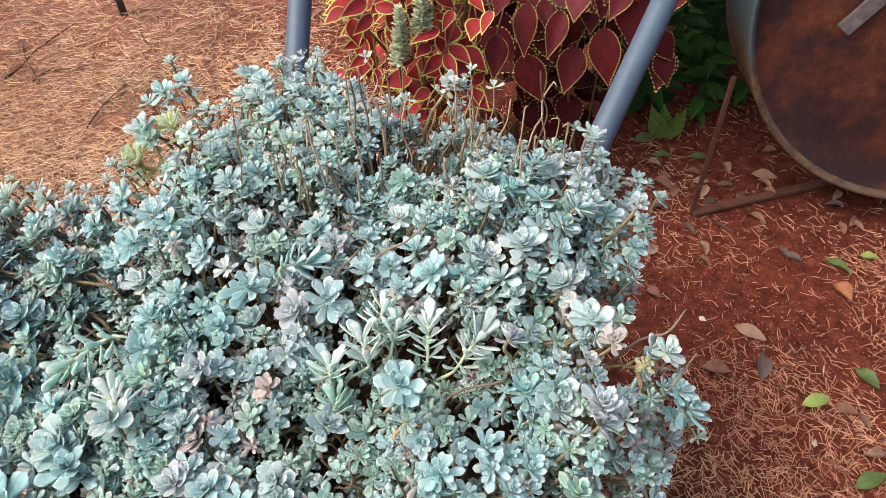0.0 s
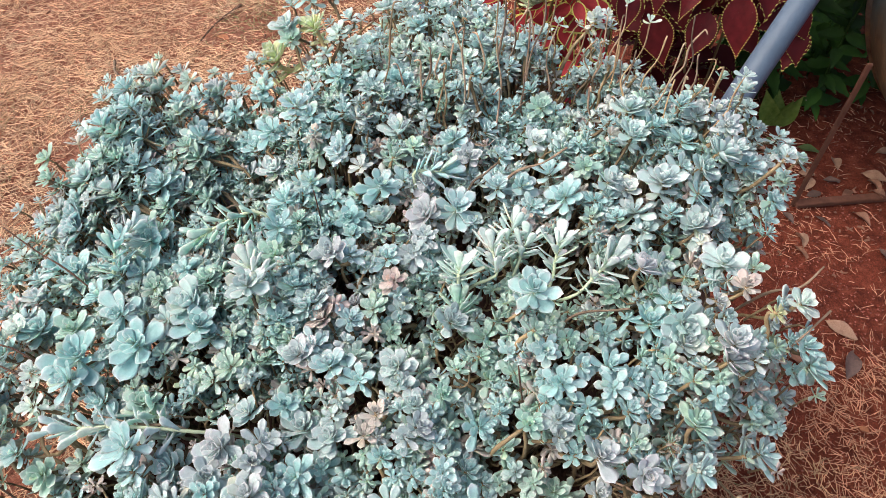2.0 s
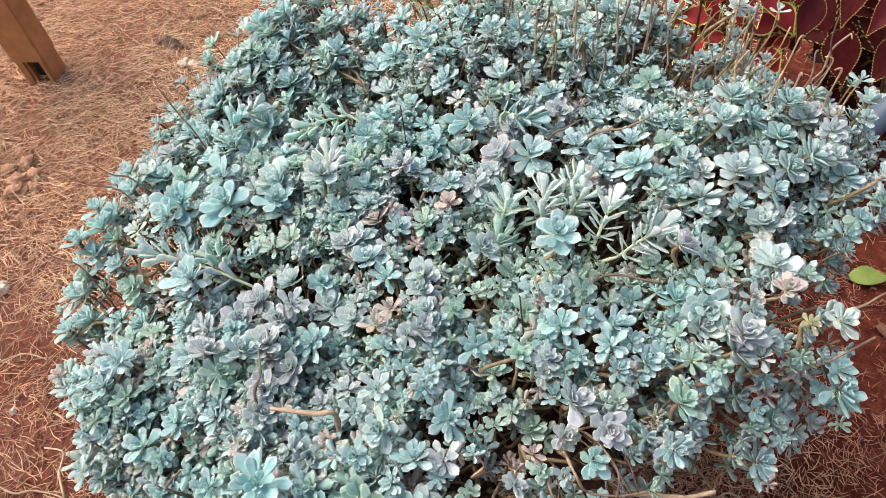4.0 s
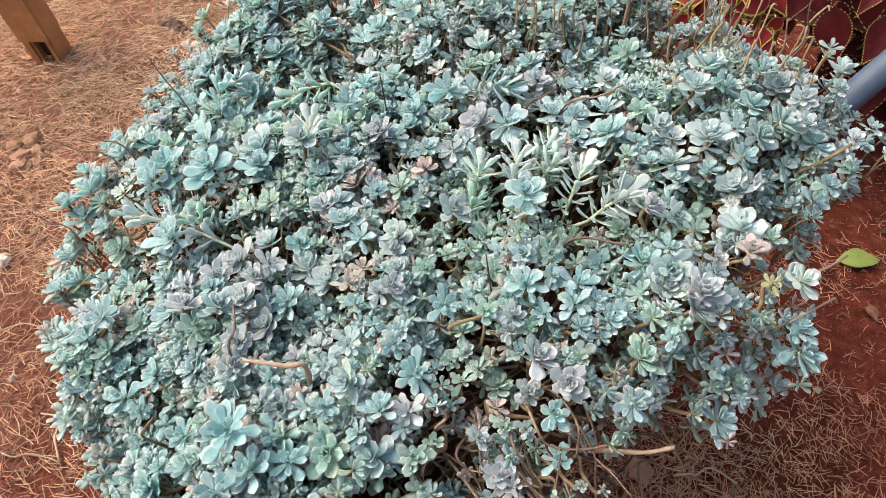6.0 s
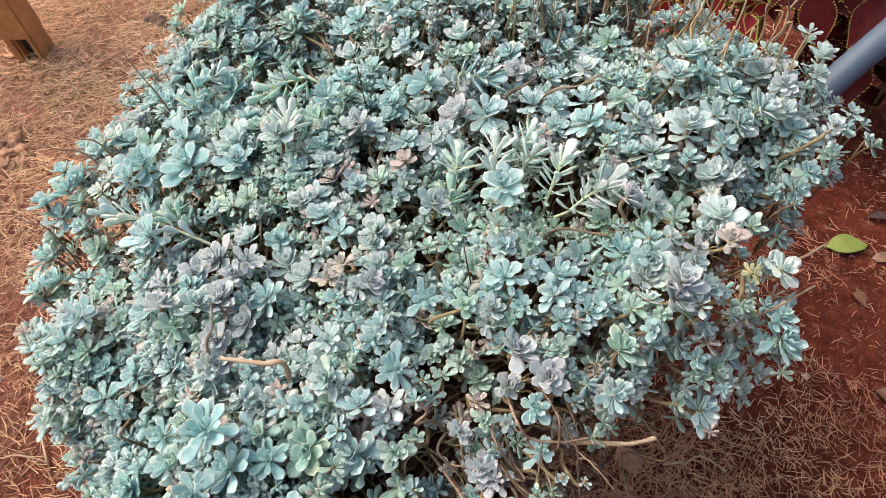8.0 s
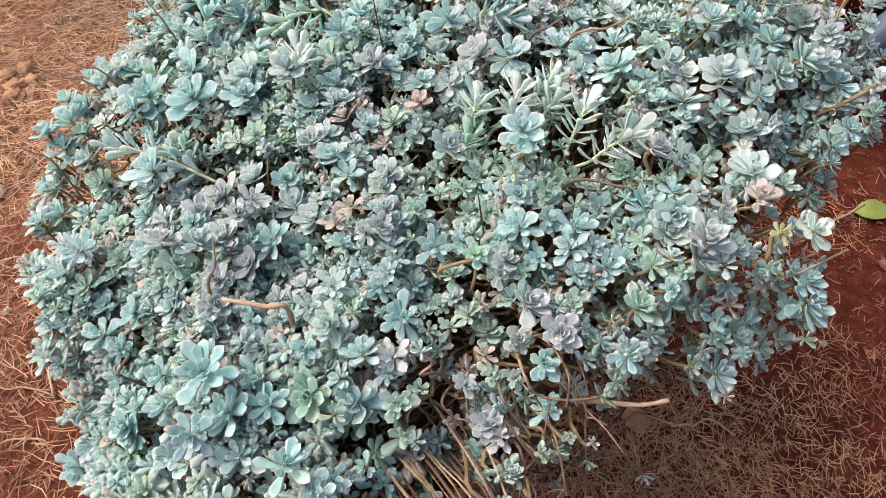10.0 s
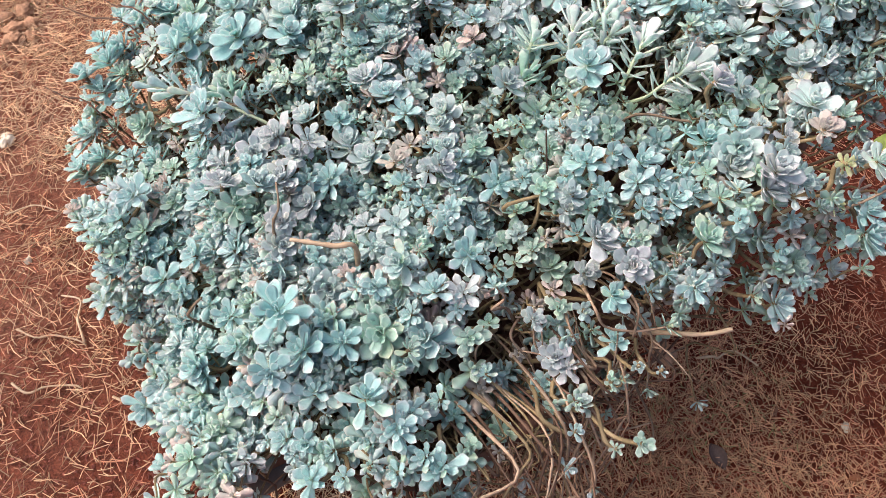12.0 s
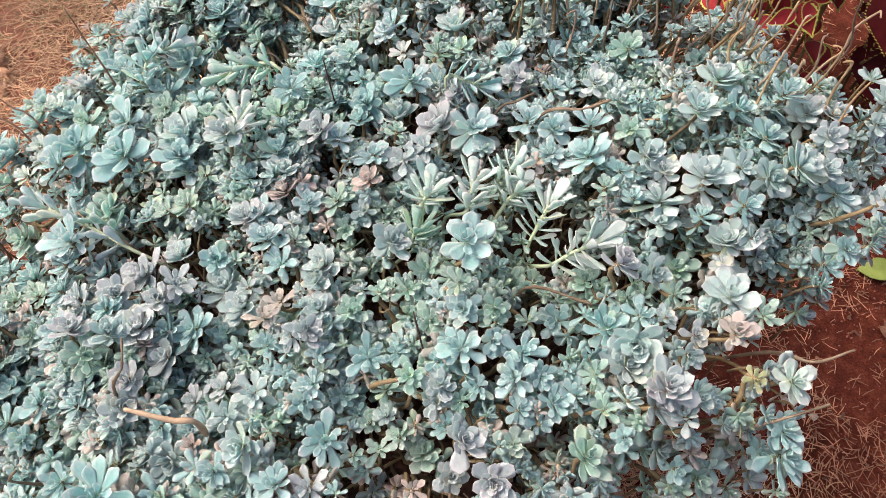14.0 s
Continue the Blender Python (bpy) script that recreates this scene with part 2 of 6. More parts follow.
m_flange, nt, p = base("drum_flange_steel")
tc = nt.nodes.new("ShaderNodeTexCoord").outputs["Object"]
paint = ramp(nt, noise_node(nt, 9, 6, 0.6, tc), [(0.3, (0.055, 0.075, 0.088)), (0.6, (0.085, 0.125, 0.150))])
rust = ramp(nt, noise_node(nt, 30, 7, 0.7, tc), [(0.35, (0.085, 0.045, 0.030)), (0.55, (0.17, 0.105, 0.07)), (0.68, (0.27, 0.15, 0.05))])
sep = nt.nodes.new("ShaderNodeSeparateXYZ")
nt.links.new(tc, sep.inputs[0])
level = nt.nodes.new("ShaderNodeMath")
level.operation = "MULTIPLY_ADD"
nt.links.new(noise_node(nt, 6, 5, 0.6, tc), level.inputs[0])
level.inputs[1].default_value = 0.35
nt.links.new(sep.outputs[2], level.inputs[2])
nt.links.new(mixc(nt, rust, paint, ramp(nt, level.outputs[0], [(0.46, (0, 0, 0)), (0.58, (1, 1, 1))])), p.inputs["Base Color"])
p.inputs["Roughness"].default_value, p.inputs["Metallic"].default_value = 0.5, 0.3
nt.links.new(bump(nt, noise_node(nt, 60, 5, 0.7, tc), 0.25), p.inputs["Normal"])

m_ground, nt, p = base("red_earth")
tc = nt.nodes.new("ShaderNodeTexCoord").outputs["Object"]
c = ramp(nt, noise_node(nt, 26, 8, 0.72, tc), [(0.28, (0.060, 0.0135, 0.009)), (0.5, (0.165, 0.037, 0.0215)), (0.72, (0.29, 0.084, 0.052))])
c = mixc(nt, c, ramp(nt, noise_node(nt, 2.3, 4, 0.6, tc), [(0.3, (0.75, 0.72, 0.70)), (0.7, (1.25, 1.22, 1.18))]), 1.0, "MULTIPLY")
gp = nt.nodes.new("ShaderNodeNewGeometry").outputs["Position"]
sep = nt.nodes.new("ShaderNodeSeparateXYZ")
nt.links.new(gp, sep.inputs[0])
mr = nt.nodes.new("ShaderNodeMapRange")
mr.inputs["From Min"].default_value, mr.inputs["From Max"].default_value = -0.35, -0.95
nt.links.new(sep.outputs[0], mr.inputs[0])
litter = nt.nodes.new("ShaderNodeMath")
litter.operation = "MULTIPLY"
away = nt.nodes.new("ShaderNodeVectorMath")
away.operation = "LENGTH"
nt.links.new(gp, away.inputs[0])
beyond = nt.nodes.new("ShaderNodeMapRange")
beyond.inputs["From Min"].default_value, beyond.inputs["From Max"].default_value = 2.2, 4.5
nt.links.new(away.outputs["Value"], beyond.inputs[0])
patches = ramp(nt, noise_node(nt, 0.45, 6, 0.65, gp), [(0.36, (0, 0, 0)), (0.62, (0.9,) * 3)])
side = mixc(nt, mr.outputs[0], patches, beyond.outputs[0])
nt.links.new(side, litter.inputs[0])
front = nt.nodes.new("ShaderNodeMapRange")
front.inputs["From Min"].default_value, front.inputs["From Max"].default_value = -0.3, 0.7
front.inputs["To Min"].default_value = 0.35
nt.links.new(sep.outputs[1], front.inputs[0])
lr = ramp(nt, noise_node(nt, 5, 6, 0.7, tc), [(0.35, (0.35,) * 3), (0.65, (0.95,) * 3)])
nt.links.new(mixc(nt, lr, front.outputs[0], 1.0, "MULTIPLY"), litter.inputs[1])
c = mixc(nt, c, ramp(nt, noise_node(nt, 70, 6, 0.7, tc), [(0.3, (0.29, 0.12, 0.08)), (0.7, (0.57, 0.32, 0.225))]), litter.outputs[0])
specks = ramp(nt, noise_node(nt, 140, 2, 0.5, tc), [(0.74, (0, 0, 0)), (0.78, (1, 1, 1))])
c = mixc(nt, c, (0.36, 0.21, 0.15), specks)
clods = ramp(nt, noise_node(nt, 300, 3, 0.6, tc), [(0.35, (0.62, 0.60, 0.60)), (0.62, (1.25, 1.22, 1.2))])
c = mixc(nt, c, clods, 1.0, "MULTIPLY")
nt.links.new(c, p.inputs["Base Color"])
p.inputs["Roughness"].default_value = 0.95
p.inputs["Specular IOR Level"].default_value = 0.2
nt.links.new(bump(nt, noise_node(nt, 38, 9, 0.8, tc), 1.0, 0.012), p.inputs["Normal"])


# ---- mesh helpers ----
def link(name, me, parent=None, label=""):
    ob = new(name, me)
    if parent is not None:
        ob.parent = parent
    return tagged(ob, label)


def mesh(name, verts, faces, mats, smooth=True, idx=None, along=None, edge=None):
    me = bpy.data.meshes.new(name)
    me.from_pydata([tuple(v) for v in verts], [], faces)
    for m in mats if isinstance(mats, (list, tuple)) else [mats]:
        me.materials.append(m)
    if idx is not None:
        me.polygons.foreach_set("material_index", idx)
    if smooth:
        me.polygons.foreach_set("use_smooth", [True] * len(me.polygons))
    if along is not None:
        me.attributes.new("along", "FLOAT", "POINT").data.foreach_set("value", along)
    if edge is not None:
        me.attributes.new("edge", "FLOAT", "POINT").data.foreach_set("value", edge)
    me.update()
    return me


def catmull(pts, n):
    """A smooth line of n points through pts."""
    P = [Vector(q) for q in pts]
    P = [P[0] * 2 - P[1]] + P + [P[-1] * 2 - P[-2]]
    out = []
    for i in range(n):
        f = i / (n - 1) * (len(P) - 3)
        k = min(int(f), len(P) - 4)
        t = f - k
        a, b, c2, d = P[k:k + 4]
        out.append(0.5 * ((2 * b) + (c2 - a) * t + (2 * a - 5 * b + 4 * c2 - d) * t * t + (3 * b - a - 3 * c2 + d) * t ** 3))
    return out


def tube_data(pts, r0, r1=None, sides=7, lumps=0.0, rng=random):
    """Vertices and faces of a closed tube along a line, tapered from r0 to r1."""
    r1 = r0 if r1 is None else r1
    V, Fc = [], []
    side = None
    n = len(pts)
    for i, q in enumerate(pts):
        d = (pts[min(i + 1, n - 1)] - pts[max(i - 1, 0)]).normalized()
        if side is None:
            side = d.cross(Vector((0.3, 0.2, 1))).normalized()
        side = (side - d * side.dot(d)).normalized()
        up = d.cross(side)
        r = (r0 + (r1 - r0) * i / (n - 1)) * (1 + lumps * rng.uniform(-1, 1))
        for k in range(sides):
            a = 2 * math.pi * k / sides
            V.append(q + side * (math.cos(a) * r) + up * (math.sin(a) * r))
    for i in range(n - 1):
        for k in range(sides):
            k2 = (k + 1) % sides
            Fc.append((i * sides + k, i * sides + k2, (i + 1) * sides + k2, (i + 1) * sides + k))
    Fc.append(tuple(range(sides))[::-1])
    Fc.append(tuple((n - 1) * sides + k for k in range(sides)))
    return V, Fc


def tube(name, pts, r0, r1, mat, n=12, sides=7, lumps=0.0):
    V, Fc = tube_data(catmull(pts, n), r0, r1, sides, lumps)
    return mesh(name, V, Fc, mat)


def bevel_box(name, sx, sy, sz, mat, b=0.006, at=(0, 0, 0), m=None):
    bm = bmesh.new()
    bmesh.ops.create_cube(bm, size=1)
    bmesh.ops.scale(bm, vec=(sx, sy, sz), verts=bm.verts)
    bmesh.ops.bevel(bm, geom=bm.edges[:], offset=b, segments=2, affect="EDGES")
    bmesh.ops.translate(bm, vec=at, verts=bm.verts)
    if m is not None:
        bmesh.ops.transform(bm, matrix=m, verts=bm.verts)
    me = bpy.data.meshes.new(name)
    bm.to_mesh(me)
    bm.free()
    me.materials.append(mat)
    return me


# ---- ground ----
def spread(n, near, far):
    u = np.linspace(-1, 1, n)
    return np.sign(u) * (near * np.abs(u) + (far - near) * np.abs(u) ** 7)


def relief(x, y):
    a = noise.noise(Vector((x * 1.3, y * 1.3, 0))) * 0.012 + noise.noise(Vector((x * 6, y * 6, 3))) * 0.005
    return a * min(1.0, 6.0 / (1 + x * x + y * y))


gx, gy = spread(181, 2.6, 400), spread(181, 2.6, 400) + 0.9
GV = [(x, y, relief(x, y)) for y in gy for x in gx]
GF = [(j * 181 + i, j * 181 + i + 1, (j + 1) * 181 + i + 1, (j + 1) * 181 + i) for j in range(180) for i in range(180)]
tagged(link("ground", mesh("ground", GV, GF, m_ground)), "bare red earth strewn with pine needles", "ground", kind="structure")

# ---- wheelbarrow: wheel at one end, two tubular handles, a tray full of soil ----
AX, UX, RX = Vector((-0.31, 0.0, 0)), Vector((0.28, 0.96, 0)), Vector((0.96, -0.28, 0))


def barrow(s, w, z):
    """A place in the wheelbarrow: s along it from the wheel, w to its right, z up."""
    return AX + UX * s + RX * w + Vector((0, 0, z))


def barrow_sw(x, y):
    d = Vector((x, y, 0)) - AX
    return d.dot(UX), d.dot(RX)


def rim_z(s):
    return 0.50 + 0.10 * s


def soil_z(s, w):
    return rim_z(s) - 0.025 + 0.03 * max(0, 1 - ((s - 0.53) / 0.45) ** 2 - (w / 0.33) ** 2) + 0.012 * noise.noise(Vector((s * 14, w * 14, 1)))


def outline(f, k, n=56, inset=0.0):
    a = 2 * math.pi * k / n
    ca, sa = math.cos(a), math.sin(a)
    e = 0.5
    hl, hw = 0.24 + 0.21 * f - inset, 0.19 + 0.13 * f - inset
    s = 0.50 + 0.03 * f + hl * math.copysign(abs(ca) ** e, ca)
    w = hw * math.copysign(abs(sa) ** e, sa)
    return s, w


wheelbarrow = tagged(new("wheelbarrow"), "old wheelbarrow with blue-grey tube handles used as planter", "wheelbarrow")
V, Fc, N = [], [], 56
for inset, levels in ((0.0, (0.0, 0.12, 0.35, 0.7, 1.0)), (0.004, (1.0, 0.7, 0.35, 0.12, 0.0))):
    for f in levels:
        for k in range(N):
            s, w = outline(f, k, N, inset)
            V.append(barrow(s, w, 0.28 + (rim_z(s) - 0.28) * f + (0.004 if inset else 0) * (1 - f)))
for i in range(9):
    for k in range(N):
        k2 = (k + 1) % N
        Fc.append((i * N + k, i * N + k2, (i + 1) * N + k2, (i + 1) * N + k))
Fc.append(tuple(range(N))[::-1])
Fc.append(tuple(9 * N + k for k in range(N)))
link("tray", mesh("tray", V, Fc, TRAY), wheelbarrow, "weathered grey steel tray")
lip = [barrow(*outline(1.0, k, N), rim_z(outline(1.0, k, N)[0])) for k in range(N + 1)]
link("rolled_rim", mesh("rolled_rim", *tube_data(lip, 0.008, 0.008, 8), TRAY), wheelbarrow)
for sgn in (1, -1):
    pts = [barrow(0.13, 0.055 * sgn, 0.20), barrow(0.50, 0.17 * sgn, 0.23), barrow(0.84, 0.228 * sgn, 0.44), barrow(1.026, 0.247 * sgn, 0.60),
           barrow(1.345, 0.326 * sgn, 0.80), barrow(1.52, 0.36 * sgn, 0.90)]
    link("handle", tube("handle", pts, 0.021, 0.021, TUBE, 40, 16), wheelbarrow, "blue-grey painted steel tube")
    pts = [barrow(0.74, 0.21 * sgn, 0.36), barrow(0.80, 0.235 * sgn, 0.18), barrow(0.82, 0.24 * sgn, 0.004)]
    link("leg", tube("leg", pts, 0.015, 0.015, TUBE, 14, 10), wheelbarrow)
wheel = link("wheel", mesh("hub", *tube_data([barrow(0.13, w, 0.195) for w in (-0.07, 0, 0.07)], 0.02, 0.02, 14), IRON), wheelbarrow)
V, Fc = [], []
for i in range(40):
    a = 2 * math.pi * i / 40
    for k in range(12):
        b2 = 2 * math.pi * k / 12
        r = 0.155 + 0.038 * math.cos(b2) * (1.0 if math.cos(b2) > 0 else 0.9)
        V.append(barrow(0.13 + r * math.cos(a), 0.042 * math.sin(b2), 0.195 + r * math.sin(a)))
for i in range(40):
    for k in range(12):
        Fc.append((i * 12 + k, ((i + 1) % 40) * 12 + k, ((i + 1) % 40) * 12 + (k + 1) % 12, i * 12 + (k + 1) % 12))
link("tyre", mesh("tyre", V, Fc, RUBBER), wheel, "smooth grey rubber tyre")
rimp = [barrow(0.13, w, 0.195) for w in (-0.022, 0.022)]
link("rim", mesh("rim", *tube_data(rimp, 0.122, 0.122, 28), IRON), wheel)

# the soil in the tray
V, Fc, N = [], [], 56
for i in range(13):
    f = i / 12
    for k in range(N):
        s, w = outline(0.96, k, N, 0.004)
        s, w = 0.53 + (s - 0.53) * max(f, 0.002), w * max(f, 0.002)
        V.append(barrow(s, w, soil_z(s, w)))
for i in range(12):
    for k in range(N):
        k2 = (k + 1) % N
        Fc.append((i * N + k, (i + 1) * N + k, (i + 1) * N + k2, i * N + k2))
tagged(link("potting_soil", mesh("potting_soil", V, Fc, POTSOIL)), "dark crumbly soil filling the wheelbarrow tray", "soil", kind="stuff")


# ---- succulents ----
def leaf_data(widths, thick, curl, sides, cup=0.3):
    """A fleshy leaf, 1 long, along +y, hollowed above. widths: (part of the length, half width)."""
    V, Fc, al, eg = [], [], [], []
    for t, hw in widths:
        zc = curl * t * t
        th = thick * (0.7 + 0.6 * t) * (1 - t ** 5 * 0.8)
        for k in range(sides):
            a = 2 * math.pi * k / sides
            x, z = math.cos(a) * hw, math.sin(a) * th
            if z > 0:
                z *= 0.3
            z += cup * hw * math.cos(a) ** 2
            V.append((x, t, zc + z))
            al.append(t)
            eg.append(max(abs(math.cos(a)), (t - 0.8) / 0.2))
    n = len(widths)
    for i in range(n - 1):
        for k in range(sides):
            k2 = (k + 1) % sides
            Fc.append((i * sides + k, i * sides + k2, (i + 1) * sides + k2, (i + 1) * sides + k))
    Fc.append(tuple((n - 1) * sides + k for k in range(sides)))
    return V, Fc, al, eg


SPOON = [(0, 0.055), (0.25, 0.085), (0.48, 0.15), (0.68, 0.205), (0.81, 0.222), (0.90, 0.185), (0.96, 0.12), (1.0, 0.055), (1.04, 0.008)]
BROAD = [(0, 0.08), (0.25, 0.14), (0.48, 0.225), (0.68, 0.275), (0.80, 0.275), (0.89, 0.225), (0.95, 0.145), (0.99, 0.065), (1.04, 0.008)]
FINGER = [(0, 0.045), (0.25, 0.065), (0.48, 0.10), (0.68, 0.138), (0.82, 0.152), (0.91, 0.13), (0.97, 0.085), (1.0, 0.045), (1.02, 0.008)]
SHAPES = {"spoon": (SPOON, 0.030, 0.12), "broad": (BROAD, 0.026, 0.18), "finger": (FINGER, 0.045, 0.14), "flat": (SPOON, 0.024, -0.05)}
LEAFMESH, LEAFDATA = {}, {}
for nm, (wd, th, cu) in SHAPES.items():
    for tone in LEAF:
        V, Fc, al, eg = LEAFDATA[nm] = leaf_data(wd, th, cu, 6)
        LEAFMESH[nm, tone] = mesh("leaf_" + nm, V, Fc, LEAF[tone], along=al, edge=eg)


def rosette_leaves(rng, n, R, open_deg, close_deg, width=1.0):
    """Matrices of the leaves of a rosette of radius R, from the lowest to the heart."""
    out, az0 = [], rng.uniform(0, 6.28)
    for i in range(n):
        f = i / (n - 1)
        el = radians(open_deg + (close_deg - open_deg) * f ** 1.1 + rng.uniform(-14, 14) * (1 - 0.5 * f))
        L = R * (1.0 - 0.60 * f ** 1.2) * rng.uniform(0.76, 1.12)
        az = az0 + i * 2.39996 + rng.uniform(-0.3, 0.3)
        m = Matrix.Translation((0, 0, R * 0.34 * f)) @ Matrix.Rotation(az, 4, "Z") @ Matrix.Rotation(el, 4, "X") @ Matrix.Rotation(rng.uniform(-0.35, 0.35), 4, "Y")
        out.append(m @ Matrix.Diagonal((L * width * rng.uniform(0.85, 1.15), L, L, 1)))
    return out


def facing(direction):
    return Vector(direction).to_track_quat("Z", "Y").to_matrix().to_4x4()


def stem_line(top, way, rng):
    """From the soil up to a rosette: the foot is kept inside the tray."""
    s, w = barrow_sw(top.x, top.y)
    fs, fw = max(0.16, min(0.90, 0.53 + (s - 0.53) * 0.86)), max(-0.26, min(0.26, w * 0.84))
    foot = barrow(fs + rng.uniform(-0.02, 0.02), fw + rng.uniform(-0.02, 0.02), 0)
    foot.z = soil_z(*barrow_sw(foot.x, foot.y)) - 0.008
    mid = foot.lerp(top, 0.55) + Vector((rng.uniform(-0.022, 0.022), rng.uniform(-0.022, 0.022), rng.uniform(-0.01, 0.02)))
    if abs(w) > 0.31 or s < 0.1 or s > 0.98:
        mid.z = max(mid.z, rim_z(s) + 0.02)
        mid = Vector((mid.x, mid.y, mid.z + 0.01))
    low, high = foot.lerp(mid, 0.5), mid.lerp(top, 0.5)
    for q in (low, high):
        q += Vector((rng.uniform(-0.022, 0.022), rng.uniform(-0.022, 0.022), rng.uniform(-0.008, 0.008)))
    return foot, [foot, low, mid, high, top - way * 0.012, top + way * 0.006]


ROSETTE_LABEL = {
    "b": "blue-green fleshy succulent rosette on a brown stem", "g": "mint-green succulent rosette with spoon-shaped leaves",
    "p": "pale grey powdery succulent rosette", "l": "lilac-grey dense succulent rosette", "w": "nearly white powdery succulent rosette",
    "k": "pinkish drying succulent rosette", "y": "lime-green succulent rosette hanging over the tray edge",
}


def heading(x, y, rng, tilt):
    """The way a rosette looks: up, leaning outwards towards the edges of the clump."""
    s, w = barrow_sw(x, y)
    u, v = (s - 0.5) / 0.5, w / 0.34
    out = RX * (0.30 * v * abs(v)) + UX * (0.22 * u * abs(u))
    return (Vector((0, -0.14, 1)) + out + Vector((rng.gauss(0, tilt), rng.gauss(0, tilt), 0))).normalized()


def add_leaf(store, data, m):
    """One more leaf in a mesh that holds many."""
    V0, F0, A0, E0 = data
    Vt, Ft, At, Et = store
    mm = np.array(m)
    k = len(At)
    Vt.extend((np.array(V0) @ mm[:3, :3].T + mm[:3, 3]).tolist())
    Ft.extend([tuple(q + k for q in f) for f in F0])
    At.extend(A0)
    Et.extend(E0)


def add_stem(line, n, r):
    V, Fc = tube_data(catmull(line, n), r, r * 0.85, 5, 0.12, rng)
    k = len(STV)
    STV.extend(V)
    STF.extend([tuple(q + k for q in f) for f in Fc])


FILL = {k: ([], [], [], []) for k in LEAF}
STV, STF = [], []


def succulent(x, y, z, R, tone, rng):
    R *= 1.14 if y < 0.72 else 1.02
    way = heading(x, y, rng, 0.26)
    top = Vector((x, y, z)) - way * R * 0.42
    foot, line = stem_line(top, way, rng)
    u = rng.random()
    if tone in "lp" and u < 0.7:
        shape, n, lo, hi = "broad", rng.randint(20, 25), 8, 72
    elif u < 0.55:
        shape, n, lo, hi = "spoon", rng.randint(18, 23), 4, 70
    elif u < 0.8:
        shape, n, lo, hi = "broad", rng.randint(18, 22), 2, 70
    else:
        shape, n, lo, hi = "flat", rng.randint(16, 20), 12, 74
    n = n if R > 0.020 else n - 4
    at = Matrix.Translation(top) @ facing(way)
    leaves = [at @ m for m in rosette_leaves(rng, n, R, lo, hi)]
    if y > HANDLE_END or x < -0.36:
        # older leaves round the stem below it
        below = Matrix.Translation(top - way * R * 0.55) @ facing(way)
        leaves += [below @ m for m in rosette_leaves(rng, 7, R * 0.86, -20, 22)]
    if y > HANDLE_END and tone != "y":
        # too many to count at the handle end: joined with the small ones
        for m in leaves:
            add_leaf(FILL[tone], LEAFDATA[shape], m)
        add_stem(line, 9, rng.uniform(0.0021, 0.0030))
        return
    root = tagged(new("succulent_rosette"), ROSETTE_LABEL[tone], "succulent", "succulents in the wheelbarrow")
    root.location = foot
    back = Matrix.Translation(-foot)
    V, Fc = tube_data(catmull([q - foot for q in line], 14), 0.0042 if tone == "y" and y > 0.9 else rng.uniform(0.0019, 0.0030), 0.0034 if tone == "y" and y > 0.9 else 0.0024, 6, 0.14, rng)
    link("stem", mesh("stem", V, Fc, LIMESTEM if tone == "y" and y > 0.9 else STEM), root)
    for m in leaves:
        o = link("leaf", LEAFMESH[shape, tone], root)
        o.matrix_basis = back @ m


HANDLE_END = 0.63
# where the larger rosettes stand: x, y, z of the heart, radius, tone
ROSETTES = {}
ROSETTES["middle_left"] = [
    (-0.351, 0.311, 0.646, 0.029, "l"), (-0.617, 0.313, 0.611, 0.022, "g"), (-0.643, 0.318, 0.620, 0.029, "b"), (-0.571, 0.325, 0.641, 0.019, "w"),
    (-0.485, 0.332, 0.625, 0.029, "b"), (-0.681, 0.343, 0.613, 0.023, "b"), (-0.503, 0.345, 0.637, 0.023, "b"), (-0.647, 0.347, 0.618, 0.026, "b"),
    (-0.449, 0.350, 0.645, 0.025, "g"), (-0.539, 0.352, 0.659, 0.028, "b"), (-0.590, 0.365, 0.644, 0.018, "w"), (-0.380, 0.381, 0.657, 0.017, "g"),
    (-0.542, 0.388, 0.655, 0.036, "b"), (-0.655, 0.393, 0.621, 0.023, "b"), (-0.695, 0.395, 0.607, 0.019, "b"), (-0.365, 0.399, 0.663, 0.021, "g"),
    (-0.478, 0.406, 0.670, 0.036, "b"), (-0.564, 0.420, 0.653, 0.024, "g"), (-0.654, 0.425, 0.619, 0.021, "w"), (-0.631, 0.434, 0.617, 0.031, "b"),
    (-0.376, 0.440, 0.661, 0.016, "g"), (-0.737, 0.440, 0.571, 0.025, "b"), (-0.512, 0.442, 0.667, 0.030, "b"), (-0.413, 0.442, 0.672, 0.026, "b"),
]
ROSETTES["middle_left_b"] = [
    (-0.358, 0.456, 0.648, 0.024, "b"), (-0.438, 0.468, 0.671, 0.034, "p"), (-0.556, 0.470, 0.658, 0.025, "b"), (-0.361, 0.479, 0.715, 0.027, "p"),
    (-0.660, 0.479, 0.614, 0.022, "p"), (-0.712, 0.486, 0.579, 0.025, "b"), (-0.489, 0.487, 0.665, 0.024, "g"), (-0.545, 0.507, 0.663, 0.031, "b"),
    (-0.428, 0.508, 0.673, 0.020, "g"), (-0.517, 0.508, 0.660, 0.025, "b"), (-0.610, 0.512, 0.640, 0.026, "b"), (-0.648, 0.517, 0.631, 0.030, "b"),
]
